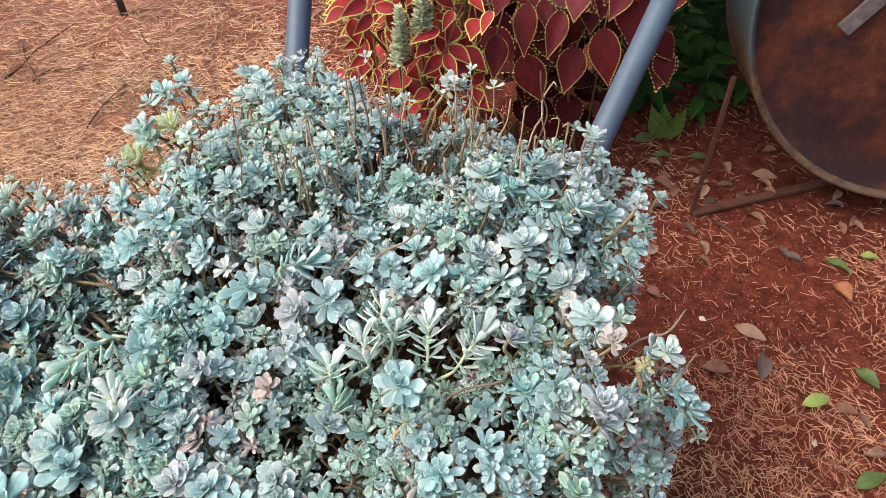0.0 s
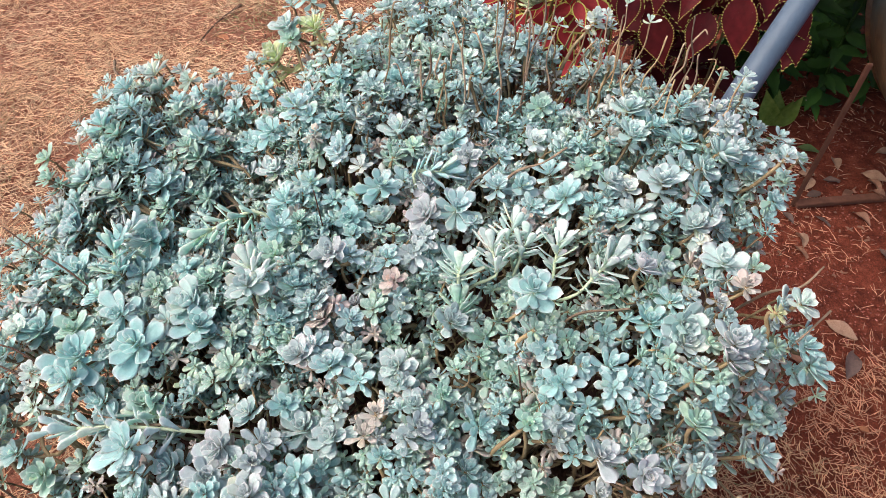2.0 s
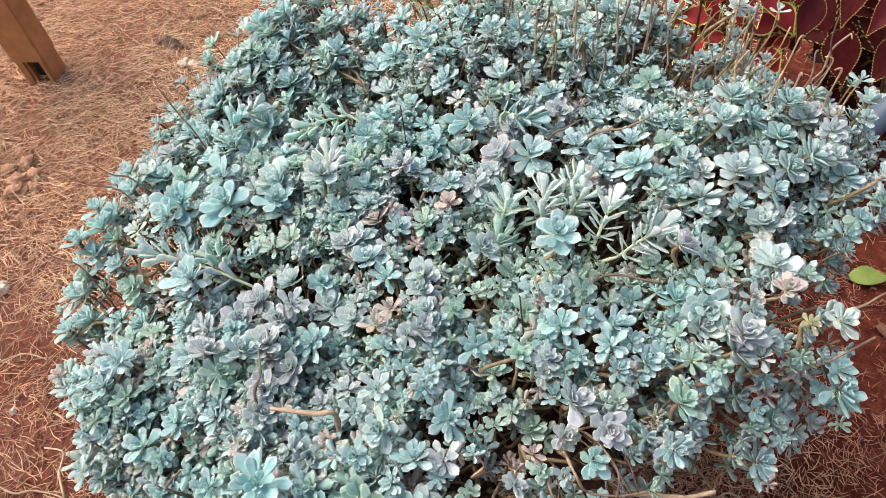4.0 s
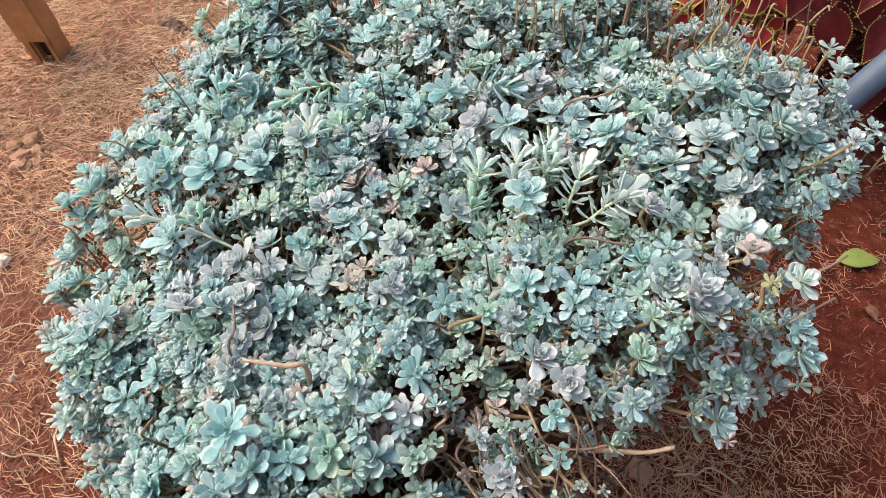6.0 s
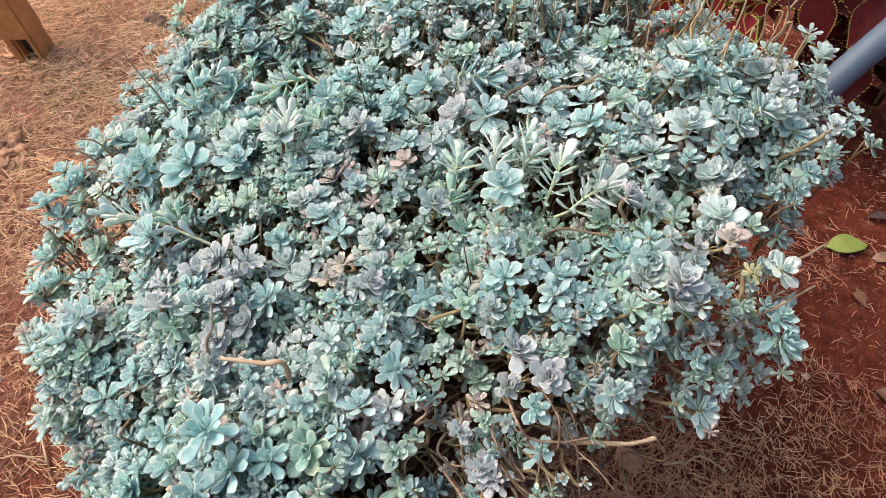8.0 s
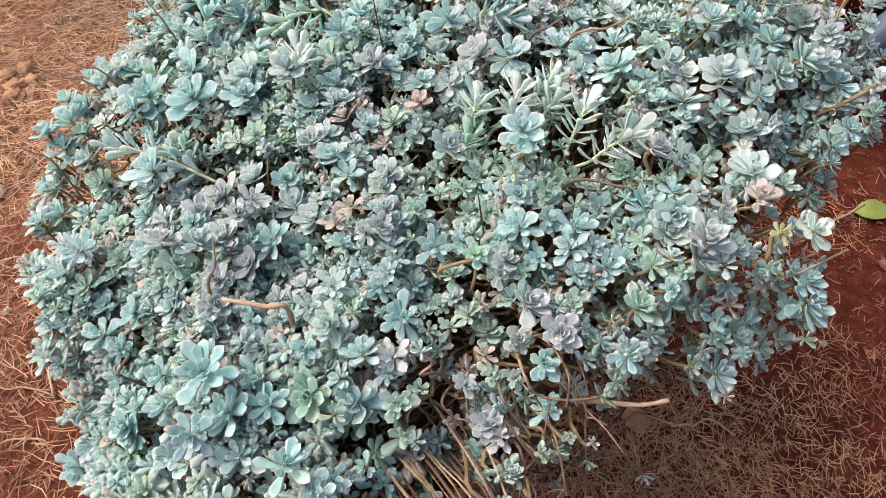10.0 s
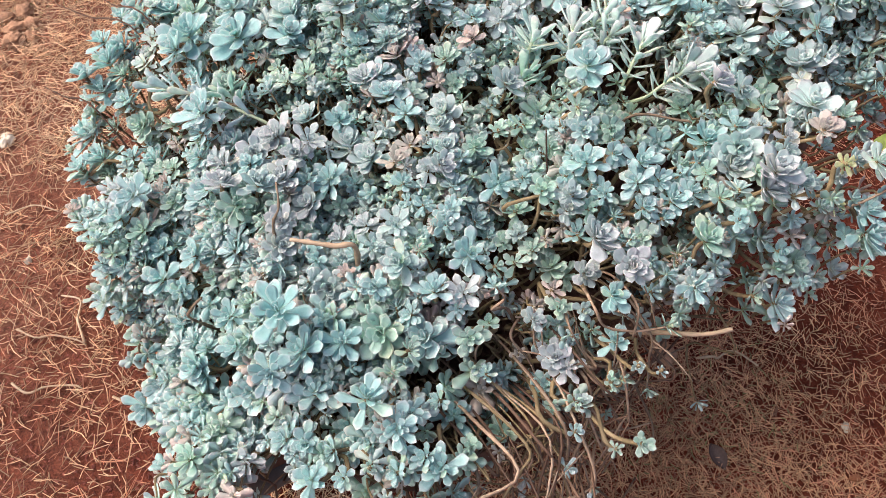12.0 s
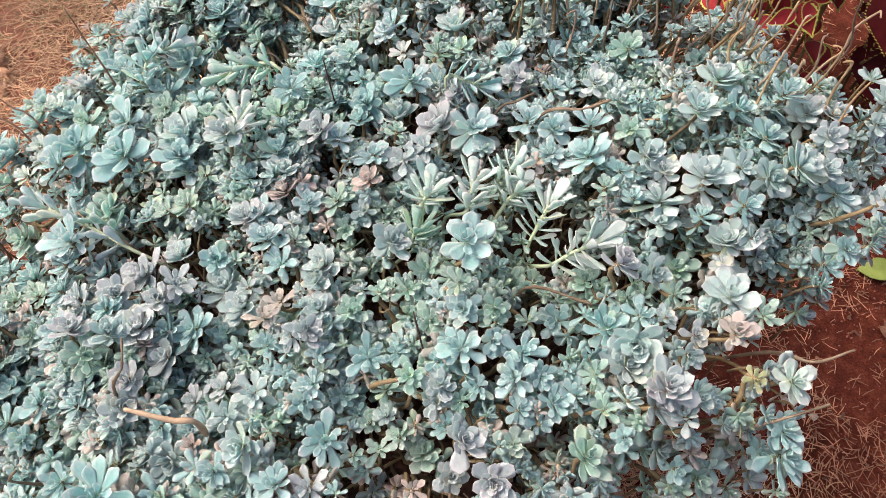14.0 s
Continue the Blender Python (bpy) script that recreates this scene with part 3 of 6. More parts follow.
ROSETTES["back_left"] = [
    (-0.486, 0.540, 0.647, 0.021, "b"), (-0.716, 0.544, 0.606, 0.016, "w"), (-0.355, 0.549, 0.682, 0.028, "g"), (-0.527, 0.557, 0.666, 0.032, "b"),
    (-0.461, 0.571, 0.658, 0.021, "b"), (-0.649, 0.576, 0.638, 0.029, "b"), (-0.355, 0.580, 0.700, 0.028, "b"), (-0.707, 0.590, 0.623, 0.023, "b"),
    (-0.657, 0.597, 0.642, 0.031, "b"), (-0.612, 0.627, 0.673, 0.030, "p"), (-0.368, 0.638, 0.687, 0.026, "b"), (-0.650, 0.639, 0.678, 0.024, "p"),
    (-0.710, 0.641, 0.662, 0.018, "g"), (-0.546, 0.648, 0.675, 0.032, "b"), (-0.523, 0.654, 0.661, 0.021, "p"), (-0.583, 0.664, 0.688, 0.024, "b"),
    (-0.613, 0.665, 0.692, 0.020, "g"), (-0.635, 0.668, 0.694, 0.020, "w"), (-0.499, 0.693, 0.654, 0.019, "g"), (-0.516, 0.703, 0.674, 0.027, "g"),
    (-0.478, 0.703, 0.630, 0.027, "b"), (-0.433, 0.709, 0.618, 0.019, "g"), (-0.632, 0.711, 0.698, 0.027, "g"), (-0.412, 0.714, 0.657, 0.026, "p"),
]
ROSETTES["back_left_b"] = [
    (-0.655, 0.716, 0.704, 0.027, "b"), (-0.534, 0.717, 0.681, 0.026, "g"), (-0.605, 0.722, 0.687, 0.037, "b"), (-0.444, 0.740, 0.672, 0.022, "b"),
    (-0.517, 0.740, 0.682, 0.033, "b"), (-0.623, 0.745, 0.717, 0.027, "b"), (-0.422, 0.753, 0.694, 0.032, "b"), (-0.363, 0.761, 0.723, 0.024, "b"),
    (-0.386, 0.777, 0.728, 0.035, "b"),
]
ROSETTES["front_left"] = [
    (-0.382, 0.077, 0.530, 0.023, "b"), (-0.436, 0.102, 0.574, 0.020, "b"), (-0.381, 0.110, 0.581, 0.030, "b"), (-0.438, 0.120, 0.588, 0.018, "g"),
    (-0.523, 0.137, 0.575, 0.014, "p"), (-0.459, 0.140, 0.613, 0.020, "b"), (-0.404, 0.140, 0.585, 0.019, "b"), (-0.430, 0.144, 0.600, 0.022, "g"),
    (-0.352, 0.147, 0.607, 0.021, "b"), (-0.458, 0.168, 0.622, 0.028, "b"), (-0.393, 0.175, 0.578, 0.028, "b"), (-0.621, 0.191, 0.538, 0.023, "b"),
    (-0.425, 0.193, 0.599, 0.019, "g"), (-0.397, 0.211, 0.609, 0.022, "b"), (-0.498, 0.212, 0.578, 0.024, "g"), (-0.374, 0.214, 0.642, 0.022, "b"),
    (-0.605, 0.219, 0.542, 0.031, "b"), (-0.351, 0.224, 0.660, 0.022, "l"), (-0.458, 0.231, 0.602, 0.018, "g"), (-0.486, 0.233, 0.581, 0.017, "g"),
    (-0.552, 0.236, 0.559, 0.020, "b"), (-0.669, 0.244, 0.525, 0.035, "b"), (-0.523, 0.244, 0.559, 0.027, "b"), (-0.418, 0.247, 0.635, 0.019, "b"),
]
ROSETTES["front_left_b"] = [
    (-0.389, 0.250, 0.641, 0.023, "p"), (-0.558, 0.271, 0.580, 0.025, "g"), (-0.429, 0.273, 0.650, 0.021, "b"), (-0.630, 0.285, 0.598, 0.026, "b"),
    (-0.590, 0.286, 0.598, 0.022, "b"), (-0.661, 0.288, 0.611, 0.023, "b"), (-0.403, 0.289, 0.625, 0.026, "b"), (-0.442, 0.290, 0.661, 0.034, "b"),
]
ROSETTES["middle_inner_left"] = [
    (-0.307, 0.300, 0.651, 0.021, "l"), (-0.229, 0.302, 0.602, 0.024, "l"), (-0.136, 0.312, 0.658, 0.016, "b"), (-0.240, 0.318, 0.615, 0.020, "b"),
    (-0.301, 0.322, 0.655, 0.022, "l"), (-0.172, 0.327, 0.657, 0.018, "b"), (-0.152, 0.342, 0.675, 0.018, "l"), (-0.195, 0.346, 0.660, 0.019, "k"),
    (-0.235, 0.347, 0.640, 0.027, "p"), (-0.331, 0.355, 0.649, 0.021, "p"), (-0.269, 0.355, 0.635, 0.031, "p"), (-0.139, 0.356, 0.680, 0.020, "l"),
    (-0.238, 0.363, 0.652, 0.017, "p"), (-0.187, 0.367, 0.675, 0.018, "k"), (-0.293, 0.371, 0.647, 0.023, "b"), (-0.148, 0.381, 0.677, 0.020, "p"),
    (-0.213, 0.398, 0.680, 0.021, "b"), (-0.120, 0.399, 0.675, 0.020, "g"), (-0.170, 0.403, 0.679, 0.019, "p"), (-0.250, 0.413, 0.680, 0.025, "b"),
    (-0.177, 0.422, 0.682, 0.025, "p"), (-0.291, 0.423, 0.673, 0.024, "l"), (-0.224, 0.431, 0.675, 0.022, "g"), (-0.272, 0.437, 0.676, 0.022, "b"),
]
ROSETTES["middle_inner_left_b"] = [
    (-0.320, 0.463, 0.679, 0.023, "b"), (-0.154, 0.466, 0.631, 0.020, "g"), (-0.275, 0.471, 0.682, 0.021, "k"), (-0.239, 0.474, 0.680, 0.020, "b"),
    (-0.192, 0.475, 0.663, 0.016, "g"), (-0.339, 0.477, 0.692, 0.015, "g"), (-0.291, 0.490, 0.686, 0.023, "p"), (-0.219, 0.495, 0.679, 0.022, "g"),
    (-0.186, 0.504, 0.672, 0.016, "p"), (-0.315, 0.508, 0.685, 0.024, "b"),
]
ROSETTES["back_inner_left"] = [
    (-0.201, 0.531, 0.689, 0.018, "k"), (-0.280, 0.544, 0.709, 0.023, "l"), (-0.258, 0.552, 0.702, 0.023, "b"), (-0.214, 0.559, 0.695, 0.020, "b"),
    (-0.328, 0.567, 0.692, 0.017, "g"), (-0.183, 0.572, 0.694, 0.028, "l"), (-0.173, 0.598, 0.698, 0.020, "l"), (-0.267, 0.598, 0.684, 0.019, "b"),
    (-0.336, 0.599, 0.696, 0.019, "g"), (-0.215, 0.605, 0.691, 0.017, "g"), (-0.277, 0.620, 0.686, 0.026, "b"), (-0.182, 0.635, 0.697, 0.029, "l"),
    (-0.242, 0.637, 0.678, 0.030, "p"), (-0.304, 0.648, 0.686, 0.018, "b"), (-0.140, 0.650, 0.701, 0.032, "b"), (-0.277, 0.661, 0.691, 0.016, "g"),
    (-0.244, 0.669, 0.703, 0.031, "b"), (-0.343, 0.676, 0.686, 0.021, "b"), (-0.189, 0.686, 0.700, 0.022, "l"), (-0.216, 0.689, 0.699, 0.022, "b"),
    (-0.280, 0.701, 0.701, 0.018, "w"), (-0.236, 0.718, 0.712, 0.022, "g"), (-0.314, 0.722, 0.712, 0.026, "b"), (-0.213, 0.733, 0.718, 0.020, "g"),
]
ROSETTES["back_inner_left_b"] = [
    (-0.139, 0.734, 0.712, 0.024, "l"), (-0.242, 0.760, 0.723, 0.032, "p"), (-0.165, 0.762, 0.717, 0.027, "b"), (-0.332, 0.763, 0.724, 0.021, "b"),
    (-0.317, 0.772, 0.732, 0.021, "b"),
]
ROSETTES["back_inner_right"] = [
    (-0.009, 0.531, 0.652, 0.022, "g"), (0.014, 0.537, 0.667, 0.017, "g"), (0.059, 0.561, 0.684, 0.021, "g"), (-0.070, 0.581, 0.705, 0.015, "g"),
    (0.026, 0.647, 0.723, 0.017, "g"), (0.055, 0.652, 0.721, 0.016, "b"), (-0.046, 0.661, 0.709, 0.020, "b"), (-0.054, 0.663, 0.707, 0.016, "b"),
    (0.078, 0.668, 0.719, 0.031, "p"), (-0.011, 0.670, 0.728, 0.028, "b"), (0.030, 0.673, 0.725, 0.017, "b"), (-0.094, 0.693, 0.707, 0.024, "b"),
    (-0.061, 0.694, 0.712, 0.023, "b"), (0.068, 0.695, 0.730, 0.019, "p"), (0.047, 0.700, 0.736, 0.022, "p"), (-0.032, 0.718, 0.720, 0.027, "b"),
    (0.014, 0.719, 0.734, 0.018, "g"), (-0.096, 0.753, 0.704, 0.022, "b"), (0.068, 0.755, 0.770, 0.028, "p"), (-0.001, 0.761, 0.734, 0.013, "b"),
    (-0.053, 0.769, 0.724, 0.024, "p"), (-0.029, 0.773, 0.724, 0.017, "p"), (-0.097, 0.776, 0.694, 0.025, "b"),
]
ROSETTES["handle_end_inner_right"] = [
    (0.040, 0.784, 0.760, 0.014, "b"), (-0.118, 0.792, 0.712, 0.027, "b"), (-0.069, 0.808, 0.717, 0.018, "b"), (-0.094, 0.813, 0.714, 0.020, "b"),
    (0.066, 0.823, 0.758, 0.030, "p"), (-0.117, 0.831, 0.706, 0.022, "b"), (-0.049, 0.843, 0.720, 0.026, "g"), (-0.089, 0.843, 0.719, 0.016, "b"),
    (-0.027, 0.850, 0.713, 0.017, "b"), (-0.071, 0.878, 0.723, 0.022, "b"), (0.011, 0.887, 0.674, 0.019, "b"), (-0.101, 0.900, 0.744, 0.018, "b"),
    (-0.022, 0.909, 0.713, 0.015, "b"), (0.022, 0.912, 0.685, 0.022, "b"), (-0.085, 0.926, 0.765, 0.020, "b"), (-0.112, 0.933, 0.759, 0.019, "p"),
    (0.007, 0.939, 0.715, 0.017, "p"), (0.043, 0.939, 0.740, 0.016, "p"), (-0.064, 0.971, 0.755, 0.017, "p"), (-0.118, 0.974, 0.758, 0.015, "p"),
    (0.017, 1.026, 0.756, 0.022, "w"),
]
ROSETTES["handle_end_right"] = [
    (0.246, 0.782, 0.701, 0.020, "b"), (0.139, 0.783, 0.749, 0.027, "b"), (0.102, 0.794, 0.756, 0.027, "b"), (0.190, 0.794, 0.769, 0.021, "p"),
    (0.263, 0.803, 0.707, 0.018, "p"), (0.125, 0.819, 0.748, 0.016, "b"), (0.145, 0.823, 0.718, 0.025, "b"), (0.133, 0.828, 0.771, 0.028, "b"),
    (0.161, 0.836, 0.748, 0.025, "p"), (0.280, 0.842, 0.723, 0.019, "p"), (0.185, 0.844, 0.756, 0.022, "p"), (0.225, 0.846, 0.761, 0.016, "p"),
    (0.159, 0.871, 0.757, 0.018, "g"), (0.099, 0.876, 0.749, 0.014, "b"), (0.221, 0.876, 0.770, 0.023, "p"), (0.080, 0.909, 0.743, 0.014, "p"),
]
ROSETTES["back_right"] = [
    (0.103, 0.522, 0.696, 0.027, "b"), (0.180, 0.522, 0.723, 0.015, "p"), (0.283, 0.530, 0.680, 0.021, "b"), (0.238, 0.537, 0.722, 0.013, "y"),
    (0.123, 0.545, 0.708, 0.020, "b"), (0.264, 0.549, 0.732, 0.021, "w"), (0.176, 0.551, 0.713, 0.016, "l"), (0.145, 0.552, 0.714, 0.014, "p"),
    (0.204, 0.565, 0.730, 0.020, "k"), (0.086, 0.568, 0.738, 0.025, "l"), (0.142, 0.579, 0.713, 0.016, "g"), (0.114, 0.594, 0.707, 0.019, "p"),
    (0.219, 0.600, 0.722, 0.019, "g"), (0.185, 0.605, 0.720, 0.031, "p"), (0.128, 0.631, 0.676, 0.022, "g"), (0.094, 0.646, 0.713, 0.020, "p"),
    (0.156, 0.665, 0.714, 0.028, "p"), (0.124, 0.670, 0.724, 0.017, "b"), (0.179, 0.676, 0.721, 0.017, "p"), (0.157, 0.693, 0.742, 0.022, "b"),
    (0.107, 0.698, 0.752, 0.027, "p"), (0.252, 0.702, 0.701, 0.021, "b"), (0.210, 0.708, 0.666, 0.021, "b"), (0.258, 0.715, 0.721, 0.018, "b"),
]
ROSETTES["back_right_b"] = [
    (0.193, 0.716, 0.696, 0.018, "b"), (0.227, 0.722, 0.686, 0.015, "p"), (0.134, 0.724, 0.751, 0.024, "p"), (0.164, 0.732, 0.746, 0.026, "p"),
    (0.184, 0.749, 0.766, 0.031, "p"), (0.260, 0.749, 0.770, 0.017, "p"), (0.225, 0.764, 0.735, 0.024, "b"), (0.205, 0.765, 0.755, 0.021, "p"),
]
ROSETTES["front_inner_left"] = [
    (-0.216, -0.036, 0.580, 0.022, "g"), (-0.331, -0.016, 0.504, 0.025, "b"), (-0.164, -0.011, 0.572, 0.022, "l"), (-0.322, 0.011, 0.527, 0.022, "b"),
    (-0.184, 0.022, 0.538, 0.033, "b"), (-0.135, 0.029, 0.603, 0.022, "b"), (-0.335, 0.039, 0.529, 0.022, "b"), (-0.274, 0.045, 0.582, 0.025, "b"),
    (-0.204, 0.054, 0.580, 0.028, "b"), (-0.294, 0.067, 0.570, 0.025, "b"), (-0.173, 0.069, 0.639, 0.026, "b"), (-0.331, 0.079, 0.557, 0.022, "b"),
    (-0.235, 0.082, 0.616, 0.025, "b"), (-0.134, 0.085, 0.610, 0.027, "b"), (-0.267, 0.107, 0.605, 0.022, "b"), (-0.165, 0.108, 0.637, 0.030, "b"),
    (-0.347, 0.109, 0.581, 0.019, "b"), (-0.197, 0.125, 0.665, 0.034, "b"), (-0.304, 0.134, 0.550, 0.024, "b"), (-0.133, 0.139, 0.633, 0.025, "b"),
    (-0.255, 0.162, 0.630, 0.012, "w"), (-0.306, 0.169, 0.627, 0.022, "b"), (-0.182, 0.185, 0.623, 0.028, "p"), (-0.314, 0.186, 0.623, 0.023, "b"),
]
ROSETTES["front_inner_left_b"] = [
    (-0.253, 0.197, 0.640, 0.024, "l"), (-0.131, 0.202, 0.650, 0.020, "b"), (-0.213, 0.203, 0.631, 0.017, "b"), (-0.176, 0.209, 0.627, 0.013, "k"),
    (-0.323, 0.212, 0.645, 0.024, "g"), (-0.266, 0.218, 0.649, 0.021, "l"), (-0.120, 0.232, 0.668, 0.025, "p"), (-0.211, 0.243, 0.619, 0.021, "l"),
    (-0.314, 0.243, 0.659, 0.025, "p"), (-0.164, 0.249, 0.634, 0.022, "p"), (-0.240, 0.251, 0.607, 0.025, "b"), (-0.262, 0.258, 0.636, 0.025, "l"),
    (-0.343, 0.260, 0.655, 0.018, "b"), (-0.301, 0.265, 0.653, 0.024, "l"), (-0.193, 0.270, 0.627, 0.020, "l"), (-0.280, 0.278, 0.641, 0.020, "b"),
    (-0.348, 0.278, 0.649, 0.023, "l"), (-0.154, 0.280, 0.643, 0.022, "p"), (-0.236, 0.282, 0.616, 0.017, "g"), (-0.261, 0.297, 0.636, 0.027, "b"),
]
ROSETTES["middle_inner_right"] = [
    (-0.101, 0.302, 0.659, 0.018, "b"), (-0.020, 0.312, 0.633, 0.016, "g"), (-0.106, 0.318, 0.665, 0.021, "b"), (-0.044, 0.326, 0.632, 0.014, "g"),
    (0.056, 0.326, 0.656, 0.020, "l"), (-0.062, 0.329, 0.626, 0.020, "b"), (-0.012, 0.331, 0.638, 0.016, "g"), (-0.081, 0.335, 0.638, 0.022, "b"),
    (-0.105, 0.335, 0.663, 0.014, "g"), (0.013, 0.336, 0.616, 0.022, "g"), (-0.033, 0.339, 0.644, 0.014, "p"), (-0.119, 0.348, 0.665, 0.020, "b"),
    (0.051, 0.352, 0.692, 0.024, "l"), (-0.047, 0.359, 0.654, 0.018, "g"), (0.026, 0.359, 0.668, 0.017, "b"), (0.009, 0.367, 0.686, 0.017, "l"),
    (-0.073, 0.370, 0.670, 0.023, "b"), (-0.025, 0.372, 0.693, 0.017, "g"), (0.028, 0.379, 0.687, 0.016, "g"), (0.005, 0.382, 0.697, 0.020, "l"),
    (-0.055, 0.391, 0.671, 0.016, "b"), (-0.009, 0.397, 0.701, 0.015, "b"), (0.035, 0.398, 0.697, 0.017, "b"), (0.078, 0.402, 0.700, 0.019, "b"),
]
ROSETTES["middle_inner_right_b"] = [
    (0.002, 0.414, 0.713, 0.025, "b"), (0.057, 0.420, 0.707, 0.024, "b"), (-0.108, 0.432, 0.677, 0.016, "g"), (-0.071, 0.433, 0.665, 0.020, "g"),
    (-0.043, 0.433, 0.685, 0.018, "g"), (0.079, 0.437, 0.705, 0.017, "b"), (0.025, 0.439, 0.712, 0.017, "b"), (0.054, 0.445, 0.711, 0.026, "b"),
    (-0.017, 0.448, 0.717, 0.020, "b"), (-0.084, 0.451, 0.681, 0.018, "g"), (-0.052, 0.456, 0.688, 0.020, "b"), (-0.030, 0.464, 0.730, 0.017, "g"),
    (0.009, 0.465, 0.714, 0.017, "g"), (-0.120, 0.474, 0.708, 0.025, "p"), (-0.083, 0.480, 0.678, 0.022, "g"), (-0.038, 0.485, 0.774, 0.032, "b"),
    (0.034, 0.485, 0.688, 0.016, "g"), (0.055, 0.508, 0.671, 0.026, "b"),
]
ROSETTES["middle_right"] = [
    (0.091, 0.310, 0.668, 0.019, "b"), (0.093, 0.334, 0.697, 0.023, "l"), (0.124, 0.348, 0.642, 0.014, "b"), (0.161, 0.362, 0.665, 0.022, "b"),
    (0.088, 0.374, 0.687, 0.017, "g"), (0.132, 0.383, 0.660, 0.012, "k"), (0.177, 0.389, 0.638, 0.013, "p"), (0.149, 0.400, 0.699, 0.024, "g"),
    (0.101, 0.402, 0.694, 0.017, "b"), (0.221, 0.404, 0.630, 0.015, "g"), (0.249, 0.422, 0.612, 0.027, "b"), (0.099, 0.425, 0.701, 0.023, "b"),
    (0.166, 0.426, 0.713, 0.013, "b"), (0.141, 0.438, 0.718, 0.017, "g"), (0.114, 0.441, 0.704, 0.019, "b"), (0.222, 0.447, 0.663, 0.016, "b"),
    (0.245, 0.459, 0.640, 0.019, "g"), (0.118, 0.463, 0.712, 0.016, "g"), (0.180, 0.463, 0.734, 0.025, "l"), (0.199, 0.467, 0.731, 0.017, "p"),
    (0.176, 0.473, 0.750, 0.026, "l"), (0.279, 0.484, 0.596, 0.018, "g"), (0.203, 0.490, 0.730, 0.019, "p"), (0.138, 0.492, 0.705, 0.025, "l"),
]
ROSETTES["middle_right_b"] = [
    (0.215, 0.501, 0.715, 0.017, "p"), (0.280, 0.507, 0.653, 0.017, "b"), (0.135, 0.509, 0.715, 0.028, "p"), (0.298, 0.514, 0.668, 0.029, "b"),
    (0.250, 0.515, 0.684, 0.012, "g"),
]
ROSETTES["front_inner_right"] = [
    (-0.085, 0.010, 0.612, 0.025, "b"), (-0.057, 0.025, 0.619, 0.013, "b"), (-0.110, 0.035, 0.609, 0.019, "b"), (-0.084, 0.042, 0.607, 0.014, "b"),
    (-0.038, 0.046, 0.625, 0.010, "g"), (-0.014, 0.054, 0.623, 0.015, "b"), (-0.090, 0.076, 0.578, 0.024, "b"), (0.001, 0.082, 0.620, 0.018, "b"),
    (0.020, 0.082, 0.612, 0.025, "b"), (-0.035, 0.090, 0.632, 0.025, "b"), (-0.074, 0.101, 0.648, 0.029, "b"), (-0.031, 0.110, 0.628, 0.020, "b"),
    (0.031, 0.122, 0.582, 0.015, "g"), (-0.020, 0.142, 0.602, 0.016, "b"), (-0.003, 0.148, 0.562, 0.025, "b"), (0.048, 0.159, 0.541, 0.020, "g"),
    (-0.065, 0.166, 0.638, 0.017, "g"), (-0.104, 0.167, 0.631, 0.030, "g"), (-0.063, 0.189, 0.625, 0.034, "b"), (0.009, 0.194, 0.602, 0.015, "b"),
    (-0.086, 0.198, 0.639, 0.018, "b"), (-0.019, 0.207, 0.636, 0.019, "g"), (0.034, 0.215, 0.528, 0.018, "p"), (0.069, 0.223, 0.570, 0.022, "b"),
]
ROSETTES["front_inner_right_b"] = [
    (-0.043, 0.225, 0.649, 0.017, "b"), (-0.073, 0.226, 0.664, 0.024, "b"), (-0.011, 0.235, 0.632, 0.014, "g"), (-0.048, 0.241, 0.654, 0.022, "l"),
    (0.064, 0.248, 0.599, 0.023, "l"), (0.028, 0.265, 0.624, 0.015, "p"), (-0.061, 0.284, 0.655, 0.026, "b"), (0.045, 0.285, 0.632, 0.015, "g"),
    (0.071, 0.290, 0.645, 0.012, "p"), (-0.033, 0.292, 0.642, 0.014, "g"), (0.031, 0.299, 0.642, 0.014, "k"),
]
ROSETTES["front_right"] = [
    (0.160, 0.187, 0.610, 0.010, "g"), (0.119, 0.190, 0.589, 0.013, "b"), (0.179, 0.201, 0.621, 0.013, "g"), (0.085, 0.203, 0.577, 0.011, "g"),
    (0.111, 0.220, 0.591, 0.014, "p"), (0.081, 0.248, 0.596, 0.021, "l"), (0.127, 0.248, 0.613, 0.010, "g"), (0.144, 0.272, 0.623, 0.008, "p"),
    (0.166, 0.279, 0.625, 0.008, "p"), (0.112, 0.288, 0.619, 0.019, "b"),
]
ROSETTES["handle_end_left"] = [
    (-0.494, 0.794, 0.683, 0.023, "b"), (-0.663, 0.804, 0.698, 0.028, "b"), (-0.581, 0.805, 0.682, 0.024, "b"), (-0.377, 0.807, 0.726, 0.025, "b"),
    (-0.556, 0.822, 0.685, 0.022, "b"), (-0.462, 0.841, 0.696, 0.015, "k"), (-0.538, 0.844, 0.685, 0.022, "l"), (-0.642, 0.853, 0.691, 0.029, "w"),
    (-0.512, 0.934, 0.674, 0.014, "p"), (-0.457, 0.966, 0.695, 0.025, "g"), (-0.492, 0.966, 0.661, 0.045, "y"), (-0.424, 0.988, 0.710, 0.037, "y"),
    (-0.470, 0.988, 0.706, 0.029, "p"), (-0.373, 1.024, 0.709, 0.021, "p"), (-0.460, 1.078, 0.705, 0.027, "b"), (-0.426, 1.097, 0.711, 0.025, "b"),
    (-0.462, 1.156, 0.711, 0.019, "w"),
]
